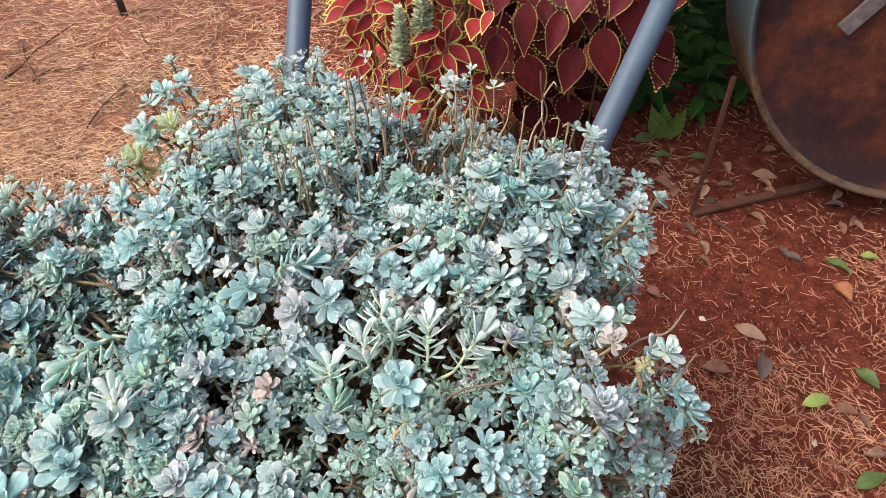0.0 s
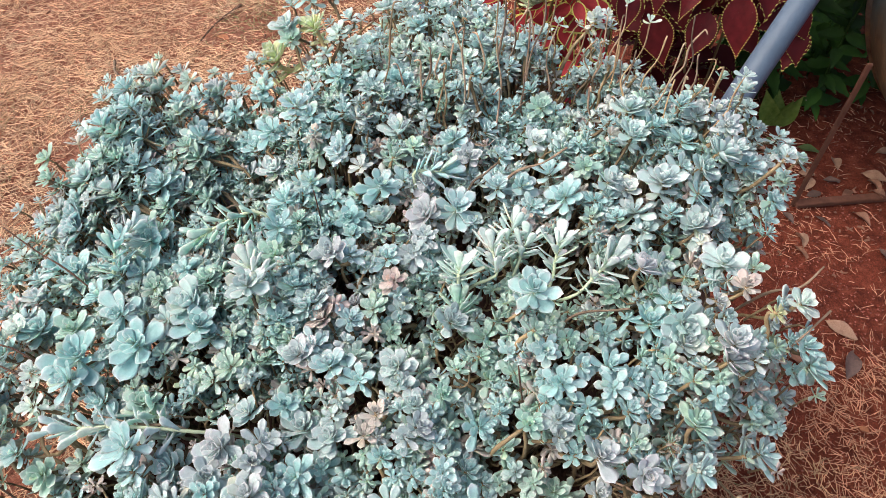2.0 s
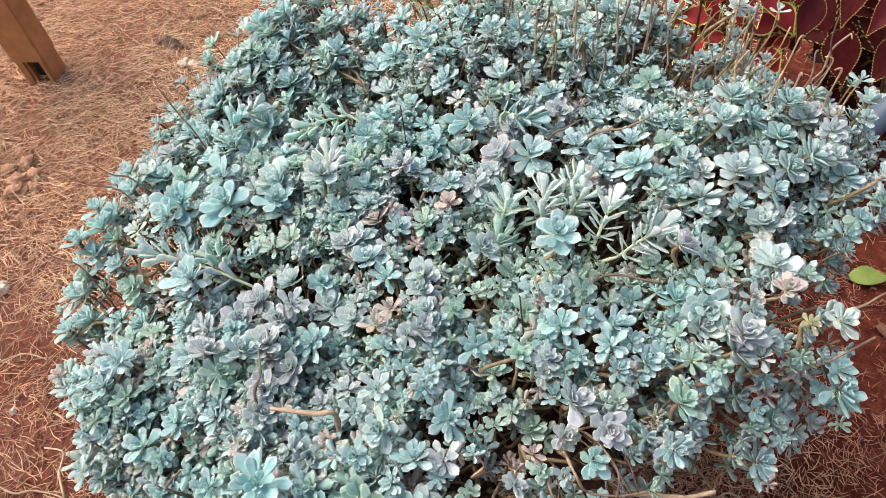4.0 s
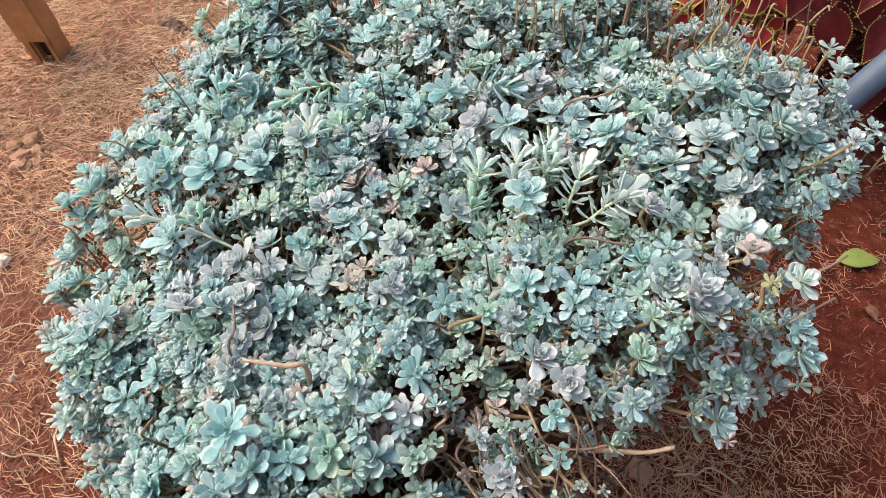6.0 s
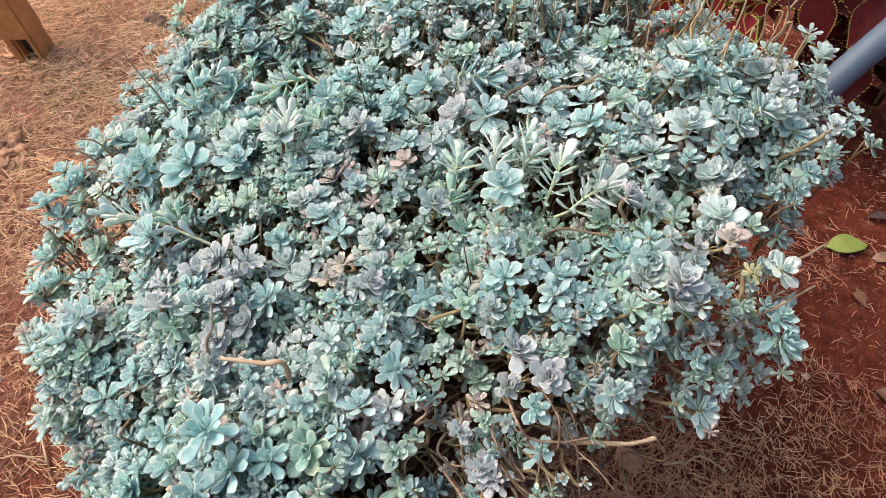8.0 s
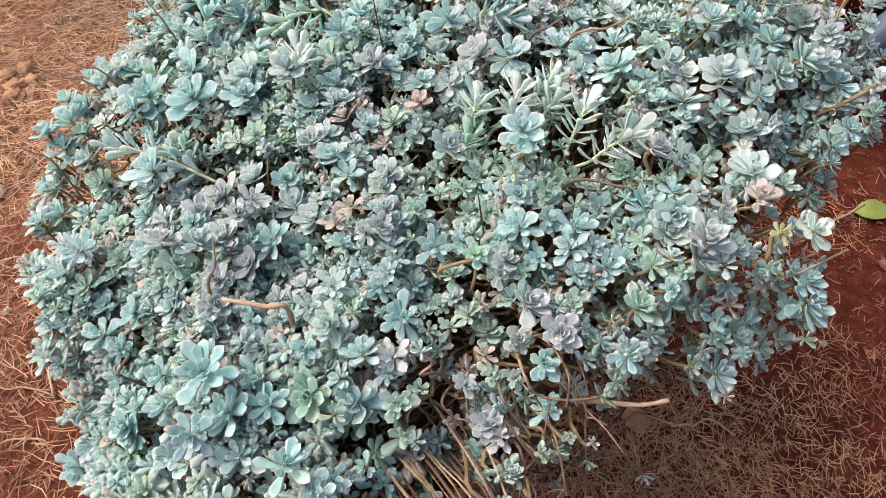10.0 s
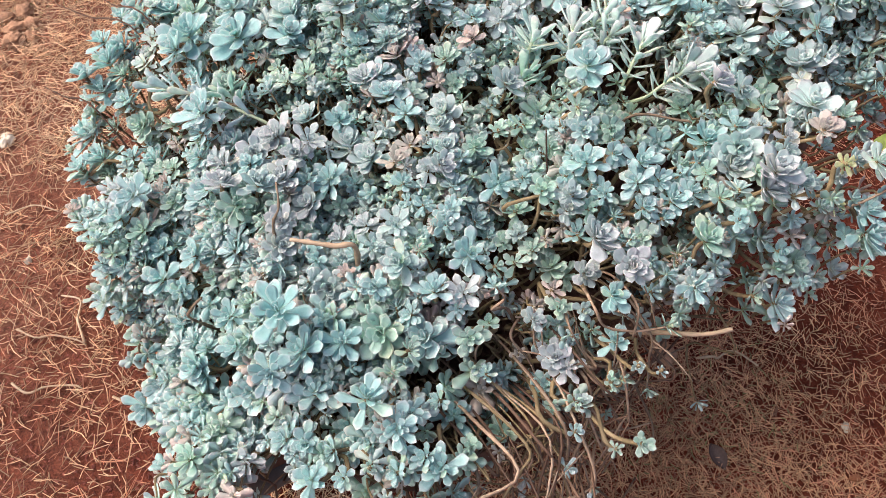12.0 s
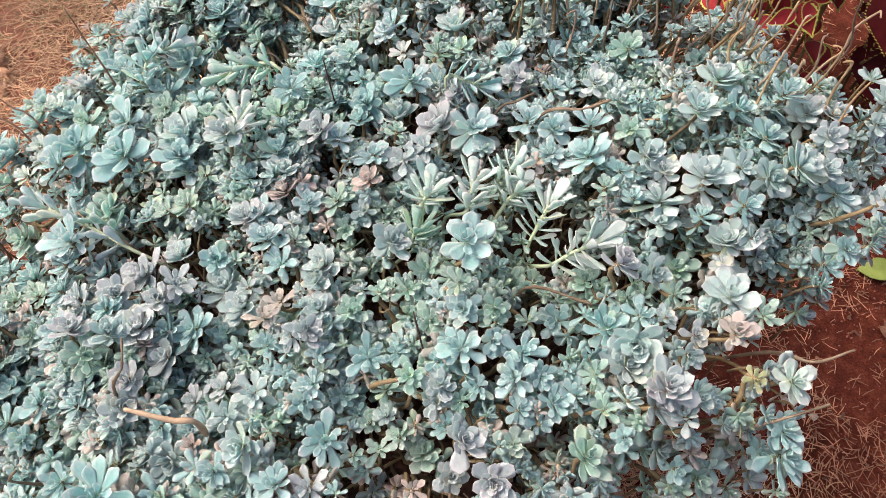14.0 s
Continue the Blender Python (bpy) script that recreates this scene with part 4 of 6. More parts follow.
ROSETTES["handle_end_inner_left"] = [
    (-0.284, 0.813, 0.743, 0.025, "p"), (-0.295, 0.826, 0.743, 0.030, "p"), (-0.152, 0.826, 0.729, 0.022, "p"), (-0.338, 0.826, 0.745, 0.022, "b"),
    (-0.173, 0.834, 0.744, 0.018, "b"), (-0.193, 0.837, 0.740, 0.022, "g"), (-0.149, 0.837, 0.770, 0.019, "b"), (-0.258, 0.847, 0.735, 0.024, "b"),
    (-0.122, 0.851, 0.726, 0.018, "b"), (-0.314, 0.873, 0.755, 0.018, "p"), (-0.349, 0.881, 0.780, 0.020, "w"), (-0.260, 0.892, 0.714, 0.026, "b"),
    (-0.165, 0.894, 0.752, 0.020, "w"), (-0.217, 0.904, 0.749, 0.029, "g"), (-0.192, 0.910, 0.754, 0.020, "w"), (-0.264, 0.925, 0.730, 0.019, "g"),
    (-0.145, 0.927, 0.756, 0.023, "p"), (-0.323, 0.954, 0.715, 0.024, "b"), (-0.249, 0.962, 0.754, 0.021, "b"), (-0.199, 0.966, 0.755, 0.021, "p"),
    (-0.158, 0.991, 0.755, 0.015, "b"), (-0.276, 0.992, 0.762, 0.022, "p"), (-0.217, 1.010, 0.755, 0.018, "p"), (-0.218, 1.043, 0.748, 0.020, "p"),
]
ROSETTES["handle_end_inner_left_b"] = [
    (-0.138, 1.043, 0.740, 0.018, "p"), (-0.315, 1.045, 0.723, 0.021, "p"), (-0.174, 1.054, 0.738, 0.023, "p"), (-0.285, 1.059, 0.739, 0.021, "p"),
    (-0.310, 1.090, 0.729, 0.026, "p"), (-0.236, 1.104, 0.743, 0.017, "w"), (-0.199, 1.105, 0.743, 0.015, "w"),
]
rng = random.Random(5)
for group in ROSETTES.values():
    for x, y, z, R, tone in group:
        succulent(x, y, z, R, tone, rng)
SPOTS = [(x, y, z, R, tone) for group in ROSETTES.values() for x, y, z, R, tone in group]
SPOT_XYZ = np.array([q[:3] for q in SPOTS])
SPOT_R = np.array([q[3] for q in SPOTS])


def canopy(x, y):
    """Height of the clump's upper side there, and how far the nearest large rosettes leave the place free."""
    d2 = (SPOT_XYZ[:, 0] - x) ** 2 + (SPOT_XYZ[:, 1] - y) ** 2
    k = np.argsort(d2)[:6]
    wt = 1 / (d2[k] + 0.0002)
    return float((wt * SPOT_XYZ[k, 2]).sum() / wt.sum()), float((np.sqrt(d2[k]) - SPOT_R[k]).min())


# the small rosettes between and below them
rng = random.Random(11)
LOW = {"spoon": leaf_data([SPOON[i] for i in (0, 2, 4, 6, 8)], 0.030, 0.10, 4), "broad": leaf_data([BROAD[i] for i in (0, 2, 4, 6, 8)], 0.028, 0.14, 4)}


def small_rosette(x, y, z, R, tone, n, long_stem, tilt=0.4):
    way = heading(x, y, rng, tilt)
    at = Matrix.Translation((x, y, z)) @ facing(way)
    data = LOW[rng.choice(("spoon", "broad"))]
    for m in rosette_leaves(rng, n, R, -4, 64):
        add_leaf(FILL[tone], data, at @ m)
    top = Vector((x, y, z))
    foot, line = stem_line(top, way, rng)
    if not long_stem:
        line = [top - way * 0.03 - Vector((0, 0, 0.02)), top - way * 0.015, top]
    elif rng.random() < 0.6:
        below = Matrix.Translation(top - way * R * 0.9) @ facing(way)
        for m in rosette_leaves(rng, 6, R * 0.9, -24, 20):
            add_leaf(FILL[tone], data, below @ m)
    add_stem(line, 10 if long_stem else 4, 0.0015)


LEFT_BACK = [q for q in SPOTS if q[0] < -0.33 and 0.45 < q[1] < 0.86]
FRONT = [q for q in SPOTS if q[1] < 0.22 and q[0] < 0.06]
HANDLES = [q for q in SPOTS if q[1] > 0.76 and q[0] > -0.33]
for i in range(9600):
    x, y, z, R, tone = rng.choice(LEFT_BACK if i % 8 == 0 else FRONT if i % 8 == 4 else HANDLES if i % 8 == 2 else SPOTS)
    x, y = x + rng.gauss(0, 0.027), y + rng.gauss(0, 0.027)
    top, free = canopy(x, y)
    s, w = barrow_sw(x, y)
    rimward = max(abs(w) / 0.30, (s - 0.5) / 0.45)
    gap = noise.noise(Vector((x * 13, y * 13, 2.5))) + 0.5 * noise.noise(Vector((x * 31, y * 31, 6.5)))
    grouped = i % 4 == 0 or i % 8 == 2
    if free > (0.035 if rimward < 1 else 0.026 if i % 8 in (0, 2) else 0.004) or (gap > (0.34 if grouped else 0.26)):
        continue
    tangle = s < 0.46 and w > 0.13
    if (tangle and rng.random() < 0.68) or (w > 0.2 and rng.random() < 0.35):
        continue
    if i % 5 < 2:
        # young rosettes that fill the gaps a little below the large ones
        if free < -0.008:
            continue
        z, R, n = top - rng.uniform(0.004, 0.030), rng.uniform(0.010, 0.019) * (1.25 if y < 0.25 else 1.0), rng.randint(10, 14)
        tone = rng.choice((tone, tone, "g", "b", "b", "p", "k") if y < 0.78 else (tone, "p", "p", "w", "g", "b"))
    else:
        # the storeys underneath
        if gap > (0.24 if grouped else 0.12):
            continue
        z, R, n = top - rng.uniform(0.022, 0.075 if rimward < 0.9 or (w < 0 and y < 0.5) else 0.13), rng.uniform(0.013, 0.023) * (1.2 if y < 0.25 else 1.0), rng.randint(10, 13)
        tone = rng.choice("ggbbgpgk")
    if (w < 0 and y < 0.5 and free > -0.004 and rimward > 1) or (x < -0.30 and y < 0.02):
        continue
    if abs(w) < 0.31 and 0.1 < s < 0.97:
        z = max(z, soil_z(s, w) + 0.012)
    small_rosette(x, y, z, R, tone, n, tangle or (i % 3 == 0 and abs(w) < 0.34))
for i in range(760):
    # the left flank is leafy down to the rim of the tray
    x, y, z, R, tone = rng.choice(LEFT_BACK)
    x, y = x + rng.uniform(-0.015, 0.06), y + rng.gauss(0, 0.03)
    top, free = canopy(x, y)
    if free < 0.025:
        small_rosette(x, y, top - rng.uniform(0.004, 0.11), rng.uniform(0.015, 0.026), rng.choice("bgbgp"), rng.randint(11, 14), False)
for i in range(90):
    # round the feet of the white shoots
    x, y = rng.uniform(-0.20, 0.07), rng.uniform(0.43, 0.56)
    top, free = canopy(x, y)
    if -0.006 < free:
        small_rosette(x, y, top - rng.uniform(0.012, 0.055), rng.uniform(0.012, 0.020), rng.choice("gbgpg"), rng.randint(10, 13), i % 3 == 0)
for i in range(70):
    # round the lying shoots at the left
    x, y = rng.uniform(-0.57, -0.36), rng.uniform(0.345, 0.465)
    top, free = canopy(x, y)
    if -0.008 < free < 0.04:
        small_rosette(x, y, top - rng.uniform(0.015, 0.06), rng.uniform(0.014, 0.022), rng.choice("gbgpb"), rng.randint(10, 13), i % 2 == 0)
for i in range(120):
    # hanging over the front left corner of the tray
    x, y = rng.uniform(-0.33, -0.16), rng.uniform(-0.03, 0.10)
    top, free = canopy(x, y)
    if free < 0.02 and x > -0.33 + 0.6 * max(0, 0.03 - y):
        small_rosette(x, y, min(top, 0.585) - rng.uniform(0.0, 0.06), rng.uniform(0.018, 0.030), rng.choice("bbgbp"), rng.randint(13, 17), False)
under = tagged(new("small_succulent_rosettes"), "many small mint and grey succulent rosettes growing between the large ones", "succulent", kind="stuff")
for tone, (Vt, Ft, At, Et) in FILL.items():
    if Vt:
        tagged(link("leaves", mesh("leaves", Vt, Ft, LEAF[tone], along=At, edge=Et), under), kind="stuff")
tagged(link("stems", mesh("stems", STV, STF, STEM), under), kind="stuff")

# white shoots with finger leaves along the stem
SPRIGS = [
    (-0.122, 0.526, 0.702, -0.124, 0.553, 0.741, "w"), (-0.080, 0.547, 0.704, -0.095, 0.592, 0.740, "w"), (-0.074, 0.597, 0.705, -0.061, 0.642, 0.725, "w"),
    (-0.013, 0.567, 0.674, -0.010, 0.611, 0.743, "w"), (-0.054, 0.581, 0.699, -0.044, 0.621, 0.726, "w"), (0.019, 0.553, 0.682, 0.062, 0.586, 0.748, "w"),
    (-0.546, 0.499, 0.650, -0.553, 0.539, 0.708, "b"), (-0.375, 0.589, 0.707, -0.478, 0.564, 0.672, "g"), (-0.351, 0.483, 0.701, -0.380, 0.527, 0.719, "w"),
    (-0.205, 0.688, 0.709, -0.148, 0.709, 0.717, "b"), (-0.385, 0.330, 0.631, -0.556, 0.303, 0.642, "p"), (-0.418, 0.336, 0.632, -0.463, 0.342, 0.654, "g"),
    (-0.553, 0.534, 0.675, -0.533, 0.576, 0.694, "p"), (-0.117, 0.497, 0.675, -0.122, 0.526, 0.702, "g"),
]
SHOOT_LABEL = {"w": "upright shoot with whitish finger-like succulent leaves", "g": "green lying shoot with narrow finger-like leaves",
               "b": "blue-green shoot with finger-like succulent leaves", "p": "pale grey shoot with finger-like succulent leaves"}
rng = random.Random(21)
for x0, y0, z0, x1, y1, z1, tone in SPRIGS:
    a, b = Vector((x0, y0, z0)), Vector((x1, y1, z1))
    way, long = (b - a).normalized(), (b - a).length
    foot, line = stem_line(a, way, rng)
    root = tagged(new("succulent_shoot"), SHOOT_LABEL[tone], "succulent", "finger-leaved shoots")
    root.location = foot
    b = b - way * 0.020 - Vector((0, 0, 0.010))
    sag = Vector((0, 0, 0.012 if long > 0.1 else 0.004))
    line = line[:3] + [a, a.lerp(b, 0.5) + sag, b]
    path = catmull([a, a.lerp(b, 0.5) + sag, b], 24)
    link("stem", mesh("stem", *tube_data(catmull([q - foot for q in line], 16), 0.0024, 0.0018, 7, 0.08, rng), SHOOTSTEM), root, "pale green fleshy stem")
    at = facing(way)
    n = 10 + int(long * 130)
    for i in range(n):
        f = i / (n - 1)
        q = path[min(23, int((0.10 + 0.90 * f) * 23))] - foot
        tip = f > 0.72
        el = radians(rng.uniform(26, 60) if tip else 14 + 14 * f + rng.uniform(-14, 14))
        L = (0.032 if tip else 0.030) * rng.uniform(0.80, 1.12)
        m = Matrix.Translation(q) @ at @ Matrix.Rotation(i * 2.39996, 4, "Z") @ Matrix.Rotation(el, 4, "X") @ Matrix.Diagonal((L * (1.35 if tip else 1.05), L, L, 1))
        o = link("leaf", LEAFMESH["finger", tone], root)
        o.matrix_basis = m

# bare stalks left from old flowers, standing at the handle end: foot x, y; top x, y, z; 1: a small rosette on top
STALKS = [
    (-0.018, 0.916, -0.004, 0.915, 0.800, 0), (0.042, 0.939, 0.046, 0.939, 0.833, 1), (0.065, 0.909, 0.077, 0.908, 0.828, 1), (0.087, 0.881, 0.098, 0.879, 0.831, 0),
    (0.096, 0.846, 0.113, 0.843, 0.840, 0), (0.143, 0.844, 0.137, 0.846, 0.825, 0), (0.147, 0.838, 0.158, 0.835, 0.829, 0), (0.175, 0.841, 0.172, 0.842, 0.815, 0),
    (0.128, 0.846, 0.131, 0.846, 0.792, 0), (0.114, 0.816, 0.111, 0.817, 0.810, 0), (-0.050, 0.903, -0.043, 0.903, 0.814, 1), (-0.076, 0.894, -0.066, 0.894, 0.860, 0),
    (-0.058, 0.951, -0.049, 0.952, 0.830, 0), (-0.101, 0.911, -0.104, 0.911, 0.861, 0), (-0.137, 0.947, -0.129, 0.948, 0.840, 0),
]
STALKS += [
    (-0.133, 0.841, -0.145, 0.839, 0.822, 0), (-0.076, 0.894, -0.082, 0.893, 0.820, 0), (0.049, 0.922, 0.057, 0.921, 0.783, 0), (0.025, 0.927, 0.021, 0.927, 0.773, 0),
    (-0.269, 0.824, -0.256, 0.828, 0.863, 0), (0.024, 0.942, 0.024, 0.942, 0.811, 1), (-0.101, 0.973, -0.102, 0.973, 0.833, 1), (-0.162, 0.821, -0.163, 0.821, 0.844, 0),
    (-0.118, 0.915, -0.118, 0.915, 0.831, 0), (0.191, 0.822, 0.194, 0.821, 0.823, 1), (0.008, 0.928, 0.013, 0.928, 0.777, 0), (0.062, 0.901, 0.068, 0.900, 0.790, 0),
]
rng = random.Random(31)
for i in range(30):
    x, y = rng.uniform(-0.24, 0.16), rng.uniform(0.80, 1.0)
    STALKS.append((x, y, x + rng.gauss(0, 0.015), y + rng.gauss(0, 0.015), rng.uniform(0.755, 0.805), 0))
for x0, y0, x1, y1, z1, crowned in STALKS:
    s, w = barrow_sw(x0, y0)
    foot = barrow(min(s, 0.93), max(-0.29, min(0.29, w)), 0)
    foot.z = soil_z(*barrow_sw(foot.x, foot.y)) - 0.008
    top = Vector((x1, y1, z1))
    mid = Vector((x0, y0, foot.z + 0.55 * (z1 - foot.z)))
    pts = [foot, foot.lerp(mid, 0.6)] + [mid.lerp(top, f) + Vector((rng.gauss(0, 0.0045), rng.gauss(0, 0.0045), 0)) for f in (0.0, 0.35, 0.7)] + [top]
    if not crowned and rng.random() < 0.6:
        d = Vector((rng.uniform(-1, 1), rng.uniform(-1, 1), 0)) * 0.012
        pts += [top + d * 0.4 + Vector((0, 0, 0.004)), top + d * 0.9 + Vector((0, 0, 0.001))]
    root = tagged(new("dry_stalk"), "bare yellowish-brown dried stalk among the succulents", "plant stalk", "dry stalks")
    root.location = foot
    link("stem", mesh("stem", *tube_data(catmull([q - foot for q in pts], 22), rng.uniform(0.0014, 0.0019), rng.uniform(0.0008, 0.0013), 6, 0.25, rng), rng.choice((DRYSTEM, DRYSTEM, TRAIL, PALEBARK))), root)
    if crowned:
        tone = rng.choice("pw")
        for m in rosette_leaves(rng, 9, rng.uniform(0.013, 0.017), 10, 74):
            o = link("leaf", LEAFMESH["spoon", tone], root)
            o.matrix_basis = Matrix.Translation(pts[-1] - foot) @ m

# woody branches
BRANCHES = [
    [(-0.187, 0.217, 0.585), (-0.170, 0.227, 0.655), (-0.190, 0.214, 0.667), (-0.232, 0.196, 0.671)],
    [(0.10, 0.34, 0.55), (0.150, 0.336, 0.585), (0.190, 0.345, 0.610), (0.214, 0.361, 0.620)],
    [(0.16, 0.58, 0.585), (0.238, 0.594, 0.672), (0.276, 0.593, 0.703), (0.297, 0.610, 0.727)],
    [(0.17, 0.50, 0.58), (0.242, 0.507, 0.660), (0.272, 0.529, 0.687), (0.299, 0.554, 0.718)],
    [(-0.285, 0.12, 0.55), (-0.300, 0.085, 0.600), (-0.290, 0.088, 0.636), (-0.276, 0.098, 0.660)],
    [(-0.36, 0.34, 0.565), (-0.397, 0.332, 0.630), (-0.440, 0.325, 0.640), (-0.493, 0.327, 0.640)],
]
BRANCHES += [
    [(-0.38, 0.62, 0.59), (-0.419, 0.626, 0.662), (-0.439, 0.606, 0.682), (-0.435, 0.572, 0.693)],
    [(-0.25, 0.19, 0.56), (-0.263, 0.201, 0.646), (-0.269, 0.224, 0.667), (-0.284, 0.244, 0.680)],
    [(0.0, 0.50, 0.60), (0.009, 0.521, 0.669), (0.067, 0.531, 0.693), (0.080, 0.533, 0.694)],
    [(-0.15, 0.66, 0.61), (-0.132, 0.682, 0.695), (-0.112, 0.697, 0.719), (-0.097, 0.708, 0.732)],
    [(-0.10, 0.68, 0.61), (-0.086, 0.701, 0.702), (-0.039, 0.711, 0.739), (-0.014, 0.718, 0.762)],
]
for i, pts in enumerate(BRANCHES):
    foot = Vector(pts[0])
    foot.z = soil_z(*barrow_sw(foot.x, foot.y)) - 0.008
    P = [foot] + [Vector(q) for q in pts[1:]]
    me = mesh("woody_branch", *tube_data(catmull([q - foot for q in P], 18), *((0.0032, 0.0026) if i < 2 else (0.0020, 0.0012)), 8, 0.25), PALEBARK if i in (0, 1) else BRANCHBARK)
    o = tagged(link("woody_branch", me), "bare curved woody succulent branch", "branch", "woody branches")
    o.location = foot

# bare trailing stems that hang over the front corner of the tray
TRAILS = [
    [(0.090, 0.267, 0.580), (0.122, 0.279, 0.570), (0.143, 0.285, 0.557), (0.178, 0.278, 0.511), (0.197, 0.270, 0.483), (0.212, 0.255, 0.447)],
    [(0.097, 0.269, 0.576), (0.125, 0.263, 0.536), (0.167, 0.252, 0.480)], [(0.105, 0.228, 0.453), (0.139, 0.243, 0.446), (0.174, 0.267, 0.453), (0.193, 0.283, 0.461)],
    [(0.053, 0.207, 0.511), (0.081, 0.197, 0.470), (0.110, 0.175, 0.416), (0.122, 0.165, 0.393)], [(0.078, 0.214, 0.499), (0.098, 0.198, 0.458), (0.113, 0.178, 0.417)],
    [(0.079, 0.294, 0.653), (0.097, 0.293, 0.627), (0.127, 0.307, 0.622), (0.152, 0.324, 0.628)], [(0.116, 0.316, 0.657), (0.127, 0.303, 0.611)],
]
TRAILS += [
    [(0.140, 0.314, 0.619), (0.153, 0.303, 0.582), (0.167, 0.289, 0.540)], [(-0.014, 0.214, 0.591), (0.000, 0.195, 0.540), (0.004, 0.172, 0.499)],
    [(0.010, 0.191, 0.524), (0.026, 0.179, 0.491), (0.036, 0.163, 0.457), (0.043, 0.125, 0.399)], [(0.014, 0.239, 0.611), (0.034, 0.238, 0.586), (0.046, 0.236, 0.569)],
    [(-0.012, 0.241, 0.649), (-0.004, 0.252, 0.665), (-0.015, 0.251, 0.681)], [(0.065, 0.274, 0.625), (0.091, 0.270, 0.585), (0.106, 0.270, 0.569)],
    [(0.104, 0.217, 0.437), (0.125, 0.210, 0.411), (0.145, 0.205, 0.389)], [(0.039, 0.249, 0.601), (0.065, 0.247, 0.569), (0.081, 0.243, 0.545)],
]
rng = random.Random(41)
for i in range(72):
    s, w = rng.uniform(0.16, 0.55), rng.uniform(0.12, 0.26)
    if i < len(TRAILS):
        way = [Vector(q) for q in TRAILS[i]]
        s = max(0.15, min(0.6, barrow_sw(way[0].x, way[0].y)[0] + 0.05))
        foot = barrow(s, 0.22, soil_z(s, 0.22) - 0.008)
        P = [foot, foot.lerp(way[0], 0.5) + Vector((0, 0, 0.03))] + way
        over, end, tip = way[0], way[-2], way[-1]
    else:
        foot = barrow(s, w, soil_z(s, w) - 0.008)
        over = barrow(s - rng.uniform(0.0, 0.06), 0.325 + rng.uniform(0.0, 0.03), rim_z(s) + rng.uniform(0.015, 0.07))
        if i % 5 == 0:
            over = barrow(0.05 - rng.uniform(0, 0.03), rng.uniform(0.13, 0.28), rim_z(0.05) + rng.uniform(0.015, 0.05))
        end = over + Vector((rng.uniform(-0.04, 0.06), rng.uniform(-0.08, 0.02), -rng.uniform(0.03, 0.24)))
        tip = end + Vector((rng.uniform(-0.05, 0.06), rng.uniform(-0.06, 0.04), rng.uniform(-0.05, 0.05)))
        tip.z = max(tip.z, 0.02)
        wob = [Vector((rng.gauss(0, 0.032), rng.gauss(0, 0.032), rng.gauss(0, 0.02))) for _ in range(3)]
        P = [foot, foot.lerp(over, 0.6) + Vector((0, 0, 0.02)), over, over.lerp(end, 0.35) + wob[0], over.lerp(end, 0.7) + wob[1], end, end.lerp(tip, 0.5) + wob[2] * 0.6, tip]
    root = tagged(new("trailing_stem"), "bare brown trailing succulent stem hanging over the tray", "plant stem", "trailing stems")
    root.location = foot
    link("stem", mesh("stem", *tube_data(catmull([q - foot for q in P], 30), (0.0024 if i < 2 else rng.uniform(0.0012, 0.0022)), 0.0012, 6, 0.18, rng), TRAIL if i < 15 else rng.choice((STEM, TRAIL, DARKTWIG, DARKTWIG))), root)
    for k in range(rng.randint(0, 3)):
        q = rng.choice(catmull(P, 30)[12:])
        q2 = q + Vector((rng.gauss(0, 0.035), rng.gauss(0, 0.035), rng.gauss(0, 0.025)))
        link("side_twig", mesh("side_twig", *tube_data(catmull([q - foot, q.lerp(q2, 0.5) - foot + Vector((0, 0, 0.006)), q2 - foot], 7), 0.0010, 0.0007, 5, 0.2, rng), TRAIL), root)
    if i % 2 and i not in (1, 3, 13):
        tone = rng.choice("bggpp")
        way = facing((tip - end).normalized() + Vector((0, 0, 0.8)))
        for m in rosette_leaves(rng, 11, rng.uniform(0.011, 0.019), 8, 72):
            o = link("leaf", LEAFMESH["spoon", tone], root)
            o.matrix_basis = Matrix.Translation(tip - foot) @ way @ m

# thin dark dead twigs that stick out at the left side
for a, b in (((-0.62, 0.367, 0.622), (-0.796, 0.369, 0.60)), ((-0.61, 0.385, 0.632), (-0.724, 0.387, 0.64)), ((-0.58, 0.483, 0.65), (-0.676, 0.512, 0.707)),
             ((-0.63, 0.262, 0.57), (-0.782, 0.278, 0.52)), ((-0.02, 0.40, 0.6), (-0.045, 0.41, 0.74)), ((-0.3, 0.6, 0.6), (-0.31, 0.6, 0.75))):
    a, b = Vector(a), Vector(b)
    s, w = barrow_sw(a.x, a.y)
    foot = barrow(s, max(-0.28, w), 0)
    foot.z = soil_z(*barrow_sw(foot.x, foot.y)) - 0.008
    P = [Vector((0, 0, 0)), a + Vector((0, 0, 0.008)) - foot, a.lerp(b, 0.6) - foot, b - foot]
    o = tagged(link("dead_twig", mesh("dead_twig", *tube_data(catmull(P, 14), 0.0016, 0.0008, 6, 0.2, rng), DARKTWIG)), "thin dark dead twig among the succulents", "twig", "dead twigs")
    o.location = foot


